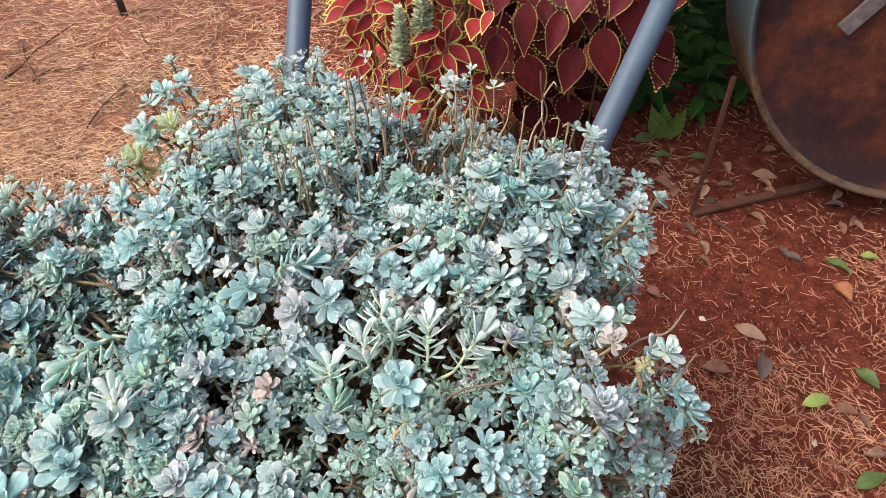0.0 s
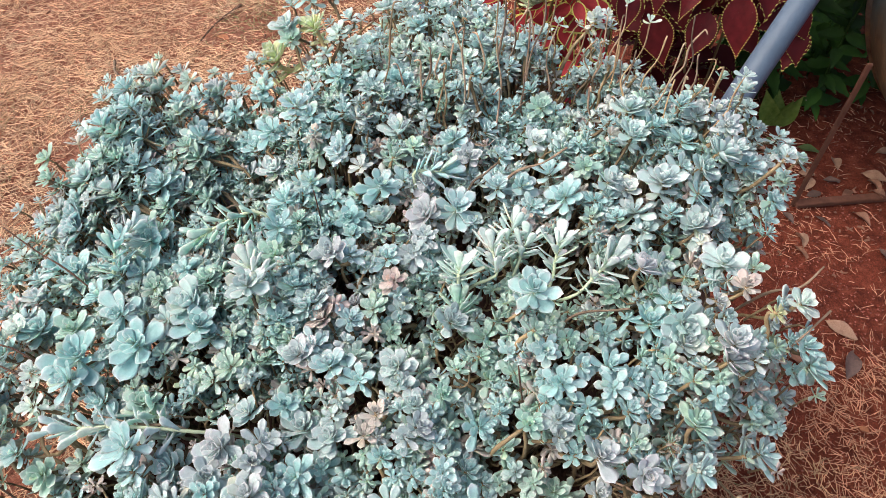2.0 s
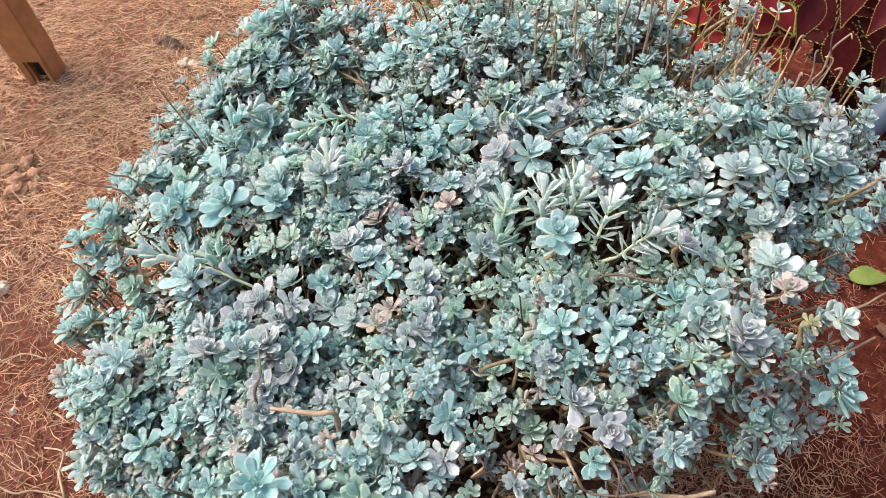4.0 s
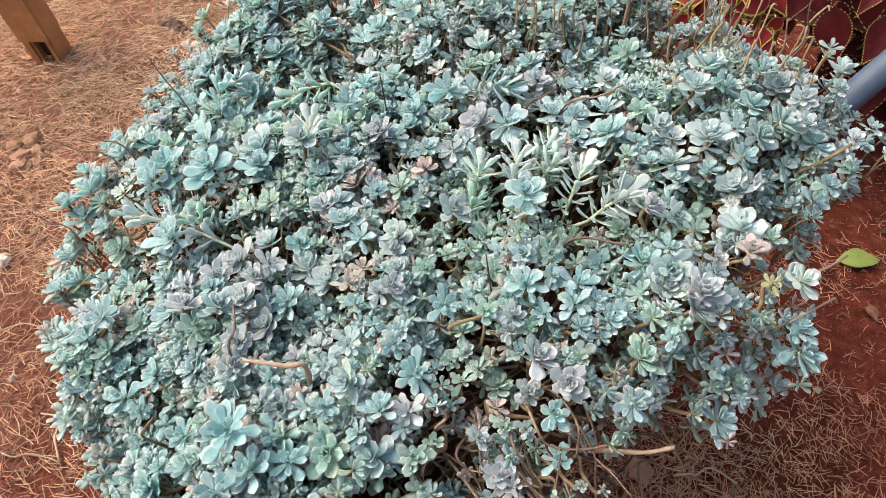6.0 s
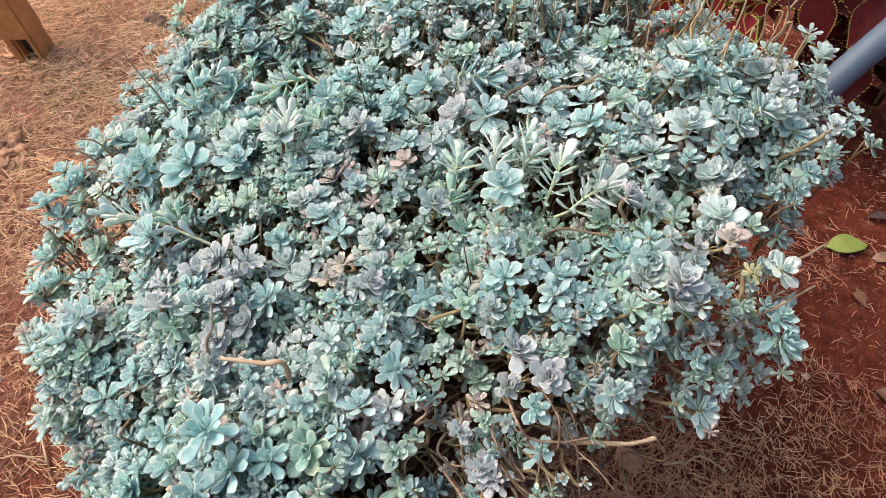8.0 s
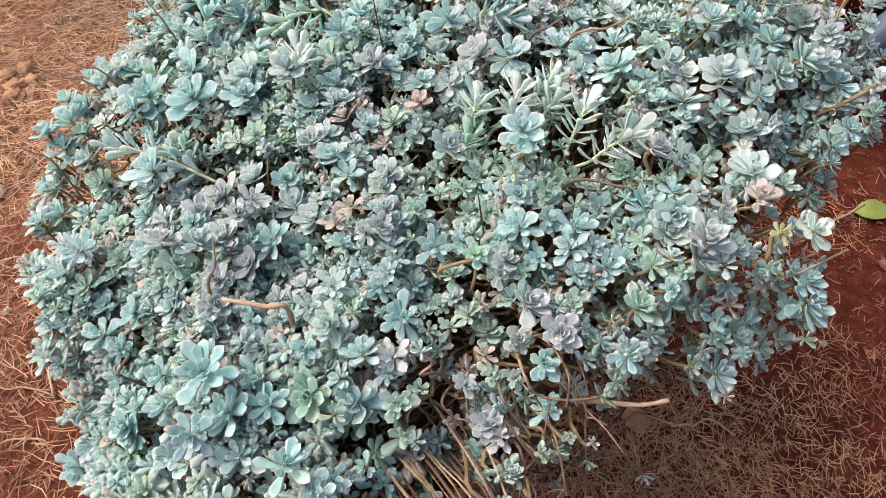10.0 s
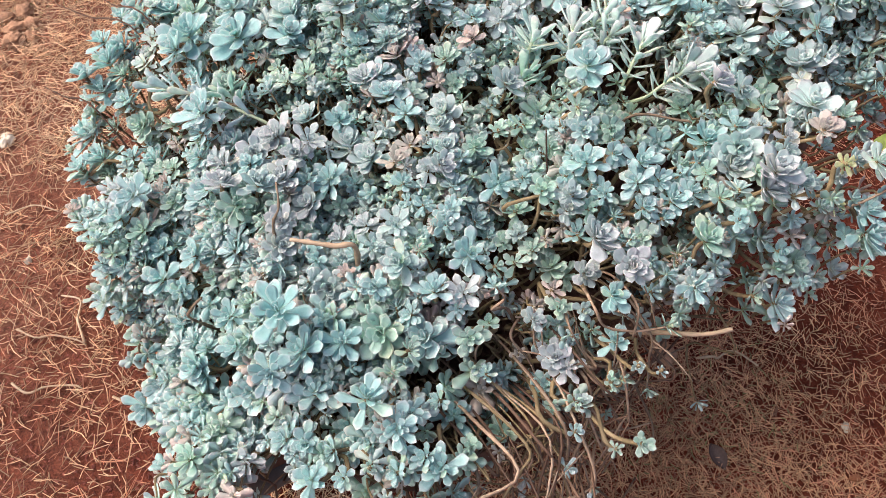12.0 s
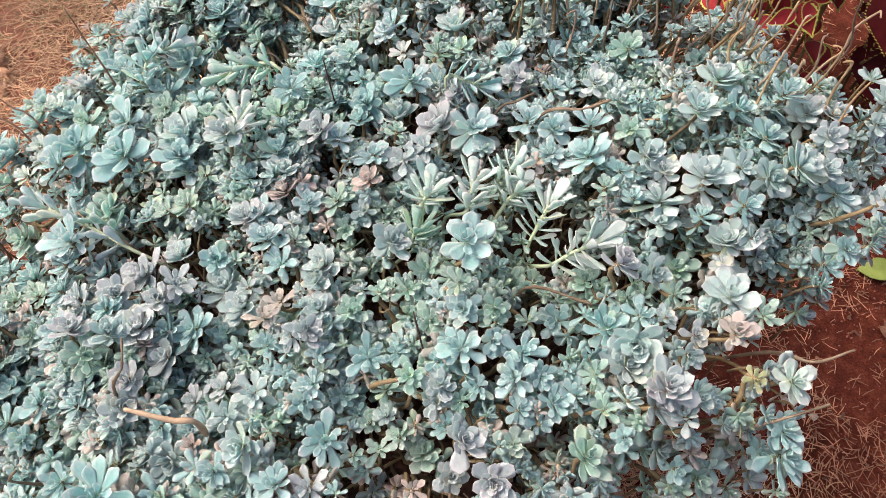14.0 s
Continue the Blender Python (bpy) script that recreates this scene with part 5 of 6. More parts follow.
# ---- coleus behind the handles ----
def coleus_leaf(wide, margin, scallop, lamina, nm, dotted=False, n=44):
    """An ovate leaf, 1 long along +y, with a toothed margin of another colour; a little folded and drooping."""
    prof = [(0.0, 0.03), (0.05, 0.22), (0.14, 0.38), (0.27, 0.48), (0.38, 0.5), (0.52, 0.44), (0.66, 0.31), (0.79, 0.175), (0.90, 0.07), (1.0, 0.0)]
    def half(t):
        for (t0, w0), (t1, w1) in zip(prof, prof[1:]):
            if t <= t1:
                return (w0 + (w1 - w0) * (t - t0) / (t1 - t0)) * wide
        return 0.0
    V, Fc, idx = [], [], []
    for i in range(n + 1):
        t = i / n
        h = half(t)
        z = -0.14 * t * t
        hin = max(h - margin, h * 0.25)
        tooth = h + scallop * (1 if i % 2 else 0) * (1 if 0.05 < t < 0.97 else 0)
        fold = 0.28
        for x in (-tooth, -hin, -hin * 0.5, 0, hin * 0.5, hin, tooth):
            V.append((x, t, z + abs(x) * fold - 0.25 * x * x))
    for i in range(n):
        for k in range(6):
            Fc.append((i * 7 + k, i * 7 + k + 1, (i + 1) * 7 + k + 1, (i + 1) * 7 + k))
            idx.append(1 if k in (0, 5) and (not dotted or i % 2) else 0)
    me = mesh(nm, V, Fc, [lamina, COLEUS_EDGE], idx=idx)
    return me


RED_LEAF = coleus_leaf(0.62, 0.036, 0.03, COLEUS_RED, "red_leaf")
DARK_LEAF = coleus_leaf(0.66, 0.013, 0.018, COLEUS_DARK, "dark_leaf", True)
INNER = {RED_LEAF.name: coleus_leaf(0.62, 0.036, 0.03, COLEUS_RED, "red_leaf", False, 18), DARK_LEAF.name: coleus_leaf(0.66, 0.013, 0.02, COLEUS_DARK, "dark_leaf", True, 22)}


def two_point_leaf(a, b, width, me, face, parent, name="leaf"):
    """A leaf from its foot a to its tip b whose upper side looks towards face."""
    y = (b - a)
    L = y.length
    y = y / L
    z = (face - y * face.dot(y)).normalized()
    x = y.cross(z)
    m = Matrix((x, y, z)).transposed().to_4x4()
    o = link(name, me, parent)
    o.matrix_basis = Matrix.Translation(a) @ m @ Matrix.Diagonal((width / 0.62, L, L, 1))
    return o


def joined_leaves(rows, me):
    """Many leaves, each from its foot to its tip, as one mesh."""
    n = len(me.vertices)
    P0 = np.empty(n * 3)
    me.vertices.foreach_get("co", P0)
    P0 = P0.reshape(-1, 3)
    F0, I0 = [tuple(q.vertices) for q in me.polygons], [q.material_index for q in me.polygons]
    V, Fc, idx = [], [], []
    for a, b, width, face in rows:
        y = (b - a)
        L = y.length
        y = y / L
        z = (face - y * face.dot(y)).normalized()
        m = np.array(Matrix((y.cross(z), y, z)).transposed())
        V.append((P0 * np.array((width / 0.62, L, L))) @ m.T + np.array(a))
        Fc += [tuple(q + (len(V) - 1) * n for q in f) for f in F0]
        idx += I0
    return mesh("foliage", np.concatenate(V).tolist(), Fc, list(me.materials), idx=idx)


MAROON = [
    (0.117, 1.450, 0.559, 0.116, 1.390, 0.484, 0.063), (0.187, 1.500, 0.476, 0.228, 1.440, 0.377, 0.093), (0.186, 1.490, 0.610, 0.172, 1.430, 0.511, 0.066),
    (0.256, 1.470, 0.603, 0.225, 1.410, 0.522, 0.056), (0.303, 1.500, 0.495, 0.276, 1.440, 0.404, 0.078), (0.353, 1.480, 0.555, 0.367, 1.420, 0.435, 0.086),
    (0.288, 1.460, 0.658, 0.266, 1.400, 0.621, 0.062), (0.376, 1.450, 0.669, 0.339, 1.390, 0.629, 0.055), (0.226, 1.530, 0.593, 0.227, 1.470, 0.559, 0.052),
    (0.130, 1.460, 0.648, 0.109, 1.400, 0.639, 0.042), (0.441, 1.580, 0.503, 0.456, 1.520, 0.438, 0.077), (0.162, 1.580, 0.477, 0.156, 1.520, 0.410, 0.069),
    (0.337, 1.560, 0.574, 0.329, 1.500, 0.527, 0.068), (0.477, 1.630, 0.559, 0.493, 1.570, 0.494, 0.071),
]
CRIMSON = [
    (-0.004, 1.420, 0.593, -0.063, 1.370, 0.597, 0.037), (0.074, 1.440, 0.605, 0.060, 1.390, 0.587, 0.049), (0.018, 1.460, 0.526, 0.067, 1.410, 0.515, 0.045),
    (0.000, 1.480, 0.488, -0.045, 1.430, 0.470, 0.039), (0.008, 1.420, 0.533, 0.034, 1.370, 0.505, 0.035), (-0.060, 1.440, 0.512, -0.108, 1.390, 0.520, 0.028),
    (-0.051, 1.460, 0.495, -0.080, 1.410, 0.494, 0.021), (0.025, 1.480, 0.600, 0.002, 1.430, 0.583, 0.030), (-0.140, 1.420, 0.628, -0.175, 1.370, 0.613, 0.034),
    (-0.151, 1.440, 0.646, -0.201, 1.390, 0.643, 0.039), (-0.136, 1.460, 0.624, -0.072, 1.410, 0.643, 0.035), (-0.169, 1.480, 0.531, -0.214, 1.430, 0.540, 0.031),
    (-0.159, 1.420, 0.531, -0.194, 1.370, 0.535, 0.030),
]
CRIMSON_LOW = [
    (-0.143, 1.440, 0.485, -0.137, 1.390, 0.448, 0.028), (-0.036, 1.460, 0.637, -0.017, 1.410, 0.639, 0.027), (0.061, 1.480, 0.630, 0.091, 1.430, 0.629, 0.032),
    (-0.025, 1.420, 0.556, -0.053, 1.370, 0.563, 0.037), (0.061, 1.440, 0.399, 0.028, 1.390, 0.391, 0.040), (-0.017, 1.460, 0.376, -0.048, 1.410, 0.400, 0.038),
    (-0.171, 1.480, 0.574, -0.214, 1.430, 0.579, 0.038), (0.103, 1.420, 0.634, 0.079, 1.370, 0.614, 0.034), (-0.102, 1.440, 0.668, -0.132, 1.390, 0.673, 0.031),
    (-0.051, 1.460, 0.662, -0.067, 1.410, 0.654, 0.032),
]
rng = random.Random(51)


def coleus(name_label, at, rows, me, extra, box, sizes, low_z):
    root = tagged(new("coleus_plant"), name_label, "coleus")
    root.location = at
    crown = []
    for i in range(5):
        top = Vector((rng.uniform(box[0], box[1]), rng.uniform(box[2], box[3]), rng.uniform(0.5, box[5])))
        low = Vector((rng.uniform(-0.12, 0.12), rng.uniform(-0.03, 0.14), -0.005))
        q = [low, low.lerp(top - at, 0.5) + Vector((rng.uniform(-0.03, 0.03), 0.03, 0.05)), top - at]
        link("stem", tube("stem", q, 0.004, 0.003, COLEUS_STEM, 12, 7, 0.08), root)
        crown.append(catmull(q, 14))
    face0 = Vector((-0.1, -0.75, 0.65))
    for r in rows:
        a, b = Vector(r[:3]) - at, Vector(r[3:6]) - at
        two_point_leaf(a, b, r[6] * 0.80, me, face0 + Vector((rng.uniform(-0.5, 0.5), 0, rng.uniform(-0.25, 0.45))), root)
        near = min((q for line in crown for q in line[4:]), key=lambda q: (q - a).length)
        link("petiole", mesh("petiole", *tube_data(catmull([near, near.lerp(a, 0.5) + Vector((0, 0, 0.012)), a], 6), 0.002, 0.0016, 5), COLEUS_STEM), root)
    # taller stems and leaves out of view, added to shade what lies below
    for i in range(9):
        top = Vector((rng.uniform(box[0] - 0.05, box[1] + 0.1), rng.uniform(box[2] - 0.12, box[3] + 0.25), rng.uniform(0.85, 1.15)))
        low = Vector((rng.uniform(-0.16, 0.16), rng.uniform(0.0, 0.2), -0.005))
        q = [low, low.lerp(top - at, 0.5) + Vector((rng.uniform(-0.05, 0.05), 0.05, 0.0)), top - at]
        link("stem", tube("stem", q, 0.004, 0.003, COLEUS_STEM, 12, 7, 0.08), root)
        crown.append(catmull(q, 14))
    inner = []
    for i in range(extra):
        q = rng.choice(rng.choice(crown[5:] if i % 2 else crown)[2 if i % 4 == 0 else 5:])
        az = rng.uniform(0, 6.28)
        d = Vector((math.cos(az), math.sin(az) * 0.8, rng.uniform(-0.75, 0.15))).normalized()
        L = rng.uniform(*sizes)
        a = q + d * 0.02 + Vector((0, 0.03, 0))
        inner.append((a, a + d * L, L * 0.62, Vector((rng.uniform(-0.3, 0.3), -0.4, 1))))
    for i in range(70):
        a = Vector((rng.uniform(box[0] - 0.03, box[1] + 0.03), rng.uniform(box[2] - 0.02, box[3]), rng.uniform(low_z, box[5]))) - at
        d = Vector((rng.uniform(-1, 1), rng.uniform(-0.7, 0.0), rng.uniform(-1.1, 0.1))).normalized()
        L = rng.uniform(*sizes)
        inner.append((a, a + d * L, L * 0.62, Vector((rng.uniform(-0.5, 0.5), -0.7, 0.8))))
    # low set-back leaves, added to darken what is only a shaded gap
    for i in range(34 if low_z < 0.4 else 0):
        a = Vector((rng.uniform(box[0] - 0.02, box[1] - 0.02), rng.uniform(box[3] - 0.06, box[3] + 0.16), rng.uniform(0.18, 0.46))) - at
        d = Vector((rng.uniform(-1, 1), rng.uniform(-0.8, 0.2), rng.uniform(-0.9, 0.2))).normalized()
        L = rng.uniform(*sizes)
        inner.append((a, a + d * L, L * 0.6, Vector((rng.uniform(-0.5, 0.5), -0.6, 0.9))))
    tagged(link("inner_foliage", joined_leaves(inner, INNER[me.name]), root), kind="stuff")


coleus("coleus with crimson leaves edged in yellow-green", Vector((-0.04, 1.56, 0.0)), CRIMSON + CRIMSON_LOW, RED_LEAF, 300, (-0.2, 0.08, 1.46, 1.62, 0, 0.68), (0.045, 0.085), 0.33)
coleus("coleus with large drooping maroon leaves and pale toothed edges", Vector((0.27, 1.66, 0.0)), MAROON, DARK_LEAF, 420, (0.1, 0.5, 1.54, 1.72, 0, 0.72), (0.08, 0.12), 0.44)
# two green flower spikes in front of the crimson coleus
for a, b in (((-0.090, 1.40, 0.52), (-0.084, 1.40, 0.655)), ((-0.041, 1.42, 0.57), (-0.04, 1.42, 0.70))):
    a, b = Vector(a), Vector(b)
    root = tagged(new("coleus_spike"), "grey-green knobbly coleus flower spike", "flower spike", "coleus spikes")
    root.location = (a.x, a.y + 0.12, 0)
    link("stem", tube("stem", [(0, 0, -0.005), a * 0.5 + Vector((0, 0.06, 0)) - root.location * 0.5, a - root.location], 0.004, 0.003, COLEUS_STEM, 10, 6), root)
    core = catmull([a - root.location, a.lerp(b, 0.5) - root.location + Vector((0.004, 0, 0)), b - root.location], 26)
    V, Fc = tube_data(core, 0.006, 0.003, 8, 0.2, rng)
    P0, F0, _, _ = LOW["broad"]
    for i, q in enumerate(core):
        for k in range(7):
            r = 0.025 * (1 - 0.6 * (i / 25) ** 2) * rng.uniform(0.85, 1.15)
            m = Matrix.Translation(q) @ Matrix.Rotation(k * 0.8976 + i * 0.45, 4, "Z") @ Matrix.Rotation(rng.uniform(0.15, 0.6), 4, "X") @ Matrix.Diagonal((r * 0.8, r, r, 1))
            n0 = len(V)
            V += [m @ Vector(v) for v in P0]
            Fc += [tuple(v + n0 for v in f) for f in F0]
    link("spike", mesh("spike", V, Fc, SPIKE), root)

# green shade herb beside the drum; its unseen height and breadth added to block sky
herb = tagged(new("shade_herb"), "dark green leafy herb in deep shade", "plant")
herb.location = (0.74, 1.88, 0)
GREEN_LEAF = coleus_leaf(0.5, 0.012, 0.03, HERB, "green_leaf", False, 8)
GREEN_LEAF.materials[1] = HERB
rng = random.Random(61)
herb_rows = []
for i in range(70):
    low = Vector((rng.uniform(-0.24, 0.50), rng.uniform(-0.04, 0.55), -0.005))
    top = low + Vector((rng.uniform(-0.08, 0.08), rng.uniform(-0.10, 0.05), rng.uniform(0.2, 1.25)))
    q = [low, low.lerp(top, 0.5) + Vector((rng.uniform(-0.04, 0.04), 0.03, 0)), top]
    link("stem", tube("stem", q, 0.0020, 0.0016, HERB, 8, 5), herb)
    line = catmull(q, 16)
    for k in range(26):
        p0 = line[rng.randint(1, 15)]
        az = rng.uniform(0, 6.28)
        d = Vector((math.cos(az), math.sin(az), rng.uniform(-0.6, 0.2))).normalized()
        L = rng.uniform(0.05, 0.10)
        herb_rows.append((p0, p0 + d * L, L * 0.5, Vector((rng.uniform(-0.3, 0.3), -0.5, 0.9))))
tagged(link("leaves", joined_leaves(herb_rows, GREEN_LEAF), herb), kind="stuff")
WEED = coleus_mat("weed_green", (0.07, 0.13, 0.02), (0.18, 0.25, 0.06))
WEED_LEAF = coleus_leaf(0.55, 0.02, 0.006, WEED, "weed_leaf")
WEED_LEAF.materials[1] = WEED
weed = tagged(new("weed_seedling"), "small green and brown seedling on the bare earth", "plant")
weed.location = (0.655, 1.755, 0)
for k in range(5):
    az = k * 1.3 + 0.4
    d = Vector((math.cos(az) * 0.45, math.sin(az) * 0.3 + 0.1, 0.9)).normalized()
    two_point_leaf(d * 0.015 + Vector((0, 0, -0.01)), d * rng.uniform(0.08, 0.13), 0.062, WEED_LEAF, Vector((0.2 * math.cos(az), -0.9, 0.3)), weed)

# ---- rusty pan ----
pan = tagged(new("rusty_drum"), "large round drum lying on its side with rusted end", "drum")
PC, PR = Vector((1.175, 1.46, 0.615)), 0.508
pan.location = (PC.x, PC.y, PC.z - PR)
tilt = Matrix.Translation((0, 0, PR)) @ Matrix.Rotation(radians(-6), 4, "Z") @ Matrix.Rotation(radians(-10), 4, "X") @ Matrix.Rotation(radians(90), 4, "X")
prof = [(0.0, -0.030), (0.25, -0.030), (0.40, -0.028), (0.470, -0.022), (0.490, -0.012), (0.497, 0.0), (0.501, 0.004), (0.506, 0.002), (0.508, -0.006), (0.506, -0.05), (0.504, -0.20), (0.500, -0.236), (0.508, -0.240), (0.508, -0.252), (0.49, -0.256), (0.0, -0.256)]
V, Fc, N = [], [], 72
for r, z in prof:
    for k in range(N):
        a = 2 * math.pi * k / N
        V.append(tilt @ Vector((max(r, 0.001) * math.cos(a), max(r, 0.001) * math.sin(a), z)))
idx = []
for i in range(len(prof) - 1):
    for k in range(N):
        k2 = (k + 1) % N
        Fc.append((i * N + k, i * N + k2, (i + 1) * N + k2, (i + 1) * N + k))
        idx.append(0 if i < 4 else 1)
link("dish", mesh("dish", V, Fc, [m_rust, m_flange], idx=idx), pan)
link("strap", bevel_box("strap", 0.038, 0.008, 0.178, GALV, 0.002, m=Matrix.Translation(Vector((0.930, 1.500, 0.604)) - pan.location) @ Matrix.Rotation(radians(-6), 4, "Z") @ Matrix.Rotation(radians(-10), 4, "X") @ Matrix.Rotation(radians(35), 4, "Y")), pan, "flat grey steel strap")
prop = link("prop", bevel_box("prop", 0.012, 0.008, 0.47, IRON, 0.002, m=Matrix.Translation(Vector((0.662, 1.445, 0.215)) - pan.location) @ Matrix.Rotation(radians(-2), 4, "Y")), pan, "thin brown iron bar")
o = tagged(link("iron_bar", bevel_box("iron_bar", 0.56, 0.024, 0.014, IRON, 0.002)), "flat rusty brown iron bar lying on the earth", "metal bar")
o.matrix_basis = Matrix.Translation((0.94, 1.517, 0.010)) @ Matrix.Rotation(math.atan2(0.119, 0.414), 4, "Z")
o = tagged(link("timber_block", bevel_box("timber_block", 0.16, 0.12, 0.11, IRON, 0.008)), "short weathered timber under the rusty drum", "timber")
o.matrix_basis = Matrix.Translation((1.26, 1.56, 0.05))

# ---- post, black tube ----
post = tagged(new("timber_post"), "square raw timber post with a rotten hole at its foot", "post")
post.location = (-1.83, 0.93, 0)
pm = Matrix.Rotation(radians(26), 4, "Z") @ Matrix.Rotation(radians(3), 4, "X") @ Matrix.Rotation(radians(-2), 4, "Y") @ Matrix.Diagonal((0.80, 0.80, 1, 1))
link("beam", bevel_box("beam", 0.125, 0.10, 2.1, WOOD, 0.004, (0, 0, 1.14), pm), post)
link("foot", bevel_box("foot", 0.045, 0.098, 0.12, WOOD, 0.010, (-0.038, 0, 0.045), pm), post)
link("foot", bevel_box("foot", 0.030, 0.098, 0.12, WOOD, 0.009, (0.046, 0, 0.045), pm), post)
link("rotten_core", bevel_box("rotten_core", 0.06, 0.06, 0.11, DARKHOLE, 0.010, (0.008, 0.012, 0.045), pm), post, "dark rotten hollow")
o = tagged(link("black_tube", tube("black_tube", [(0, 0, -0.01), (0.0, 0.01, 0.3), (-0.02, 0.02, 0.7)], 0.014, 0.014, BLACK, 10, 10)), "thin black tube standing on the earth", "tube")
o.location = (-1.17, 2.46, 0)

# ---- fallen leaves, sticks, stones on the ground ----
def fallen(kind, lobed):
    V, Fc = [], []
    prof = [(0, 0.02), (0.08, 0.10), (0.2, 0.19), (0.38, 0.25), (0.55, 0.26), (0.72, 0.21), (0.86, 0.12), (0.95, 0.05), (1.0, 0.01)]
    for layer in (0, 1):
        for t, h in prof:
            for k in range(5):
                u = (k - 2) / 2
                z = 0.10 * abs(u) ** 1.5 * h * 4 * lobed + 0.05 * math.sin(t * 3.1) + 0.025 * math.sin(t * 9 + u * 2) + 0.03 * lobed * math.sin(t * 5 + 1.5 * u)
                V.append((u * h, t - 0.5, z - layer * 0.012))
    n = len(prof)
    for layer in (0, 1):
        for i in range(n - 1):
            for k in range(4):
                q = [layer * n * 5 + i * 5 + k, layer * n * 5 + i * 5 + k + 1, layer * n * 5 + (i + 1) * 5 + k + 1, layer * n * 5 + (i + 1) * 5 + k]
                Fc.append(tuple(q if layer == 0 else q[::-1]))
    return mesh("fallen_leaf", V, Fc, DEAD[kind])


FALLEN = {(k, i): fallen(k, (0.4, 1.0, 1.8)[i]) for k in DEAD for i in range(3)}
LEAVES = [
    ("lime", 0.776, 0.863, 0.849, 0.885), ("tan", 0.685, 1.080, 0.755, 1.034), ("orange", 0.960, 1.205, 0.994, 1.146), ("green", 0.967, 1.281, 1.025, 1.231),
    ("lime", 1.060, 1.290, 1.112, 1.280), ("green", 0.930, 0.965, 0.968, 0.906), ("green", 0.824, 0.677, 0.903, 0.712), ("dark", 0.736, 1.004, 0.707, 0.922),
    ("brown", 0.577, 0.960, 0.647, 0.949), ("brown", 0.844, 0.866, 0.898, 0.845), ("brown", 0.894, 0.852, 0.907, 0.805), ("lime", 0.416, 1.284, 0.507, 1.338),
    ("tan", 0.869, 0.751, 0.920, 0.754), ("orange", 0.705, 0.810, 0.729, 0.802), ("green", 0.553, 1.733, 0.640, 1.749), ("green", 0.600, 1.670, 0.665, 1.669),
    ("green", 0.706, 1.669, 0.773, 1.656), ("tan", 0.577, 1.635, 0.624, 1.629), ("brown", 0.582, 1.576, 0.637, 1.535), ("brown", 0.683, 1.598, 0.729, 1.593),
]
LEAVES_FAR = [
    ("tan", 0.798, 1.643, 0.809, 1.592), ("tan", 0.865, 1.591, 0.939, 1.571), ("brown", 0.816, 1.442, 0.858, 1.400), ("tan", 0.707, 1.496, 0.736, 1.551),
    ("brown", 1.055, 1.408, 1.048, 1.358), ("dark", 0.344, 0.472, 0.388, 0.438), ("orange", 0.577, 0.531, 0.600, 0.546), ("yellow", 0.340, 1.873, 0.374, 1.867),
    ("brown", 0.503, 1.203, 0.529, 1.158), ("orange", -1.018, 0.175, -0.993, 0.186), ("orange", -1.059, 1.862, -1.007, 1.834), ("tan", -1.330, 2.315, -1.297, 2.307),
    ("brown", 0.496, 1.186, 0.532, 1.160),
]
LEAF_LABEL = {"brown": "dry brown fallen leaf on the red earth", "tan": "curled tan fallen leaf on the red earth", "orange": "orange-brown fallen leaf on the earth",
              "green": "fallen dark green leaf on the earth", "lime": "fresh yellow-green fallen leaf on red earth", "dark": "dark withered leaf on the earth", "yellow": "small yellow fallen leaf"}
rng = random.Random(71)
for i in range(26):
    x, y = rng.uniform(0.5, 1.1), rng.uniform(1.25, 1.75)
    a = rng.uniform(0, 6.28)
    LEAVES_FAR.append((rng.choice(("brown", "tan", "dark", "brown")), x, y, x + 0.05 * math.cos(a), y + 0.05 * math.sin(a)))
for i in range(14):
    x, y = rng.uniform(-0.9, -0.2), rng.uniform(2.1, 2.9)
    a = rng.uniform(0, 6.28)
    LEAVES_FAR.append((rng.choice(("tan", "orange", "tan")), x, y, x + 0.06 * math.cos(a), y + 0.06 * math.sin(a)))
for kind, x0, y0, x1, y1 in LEAVES + LEAVES_FAR:
    L = math.hypot(x1 - x0, y1 - y0)
    o = tagged(link("fallen_leaf", FALLEN[kind, 0 if kind in ("lime", "green") else rng.randint(0, 2)]), LEAF_LABEL[kind], "leaf", "fallen leaves")
    x, y = (x0 + x1) / 2, (y0 + y1) / 2
    o.matrix_basis = Matrix.Translation((x, y, relief(x, y) + 0.008)) @ Matrix.Rotation(math.atan2(y1 - y0, x1 - x0) - math.pi / 2, 4, "Z") @ Matrix.Rotation(rng.uniform(-0.3, 0.3), 4, "Y") @ Matrix.Diagonal((L * rng.uniform(0.65, 1.0), L * 0.92, L * rng.uniform(0.8, 1.6), 1))

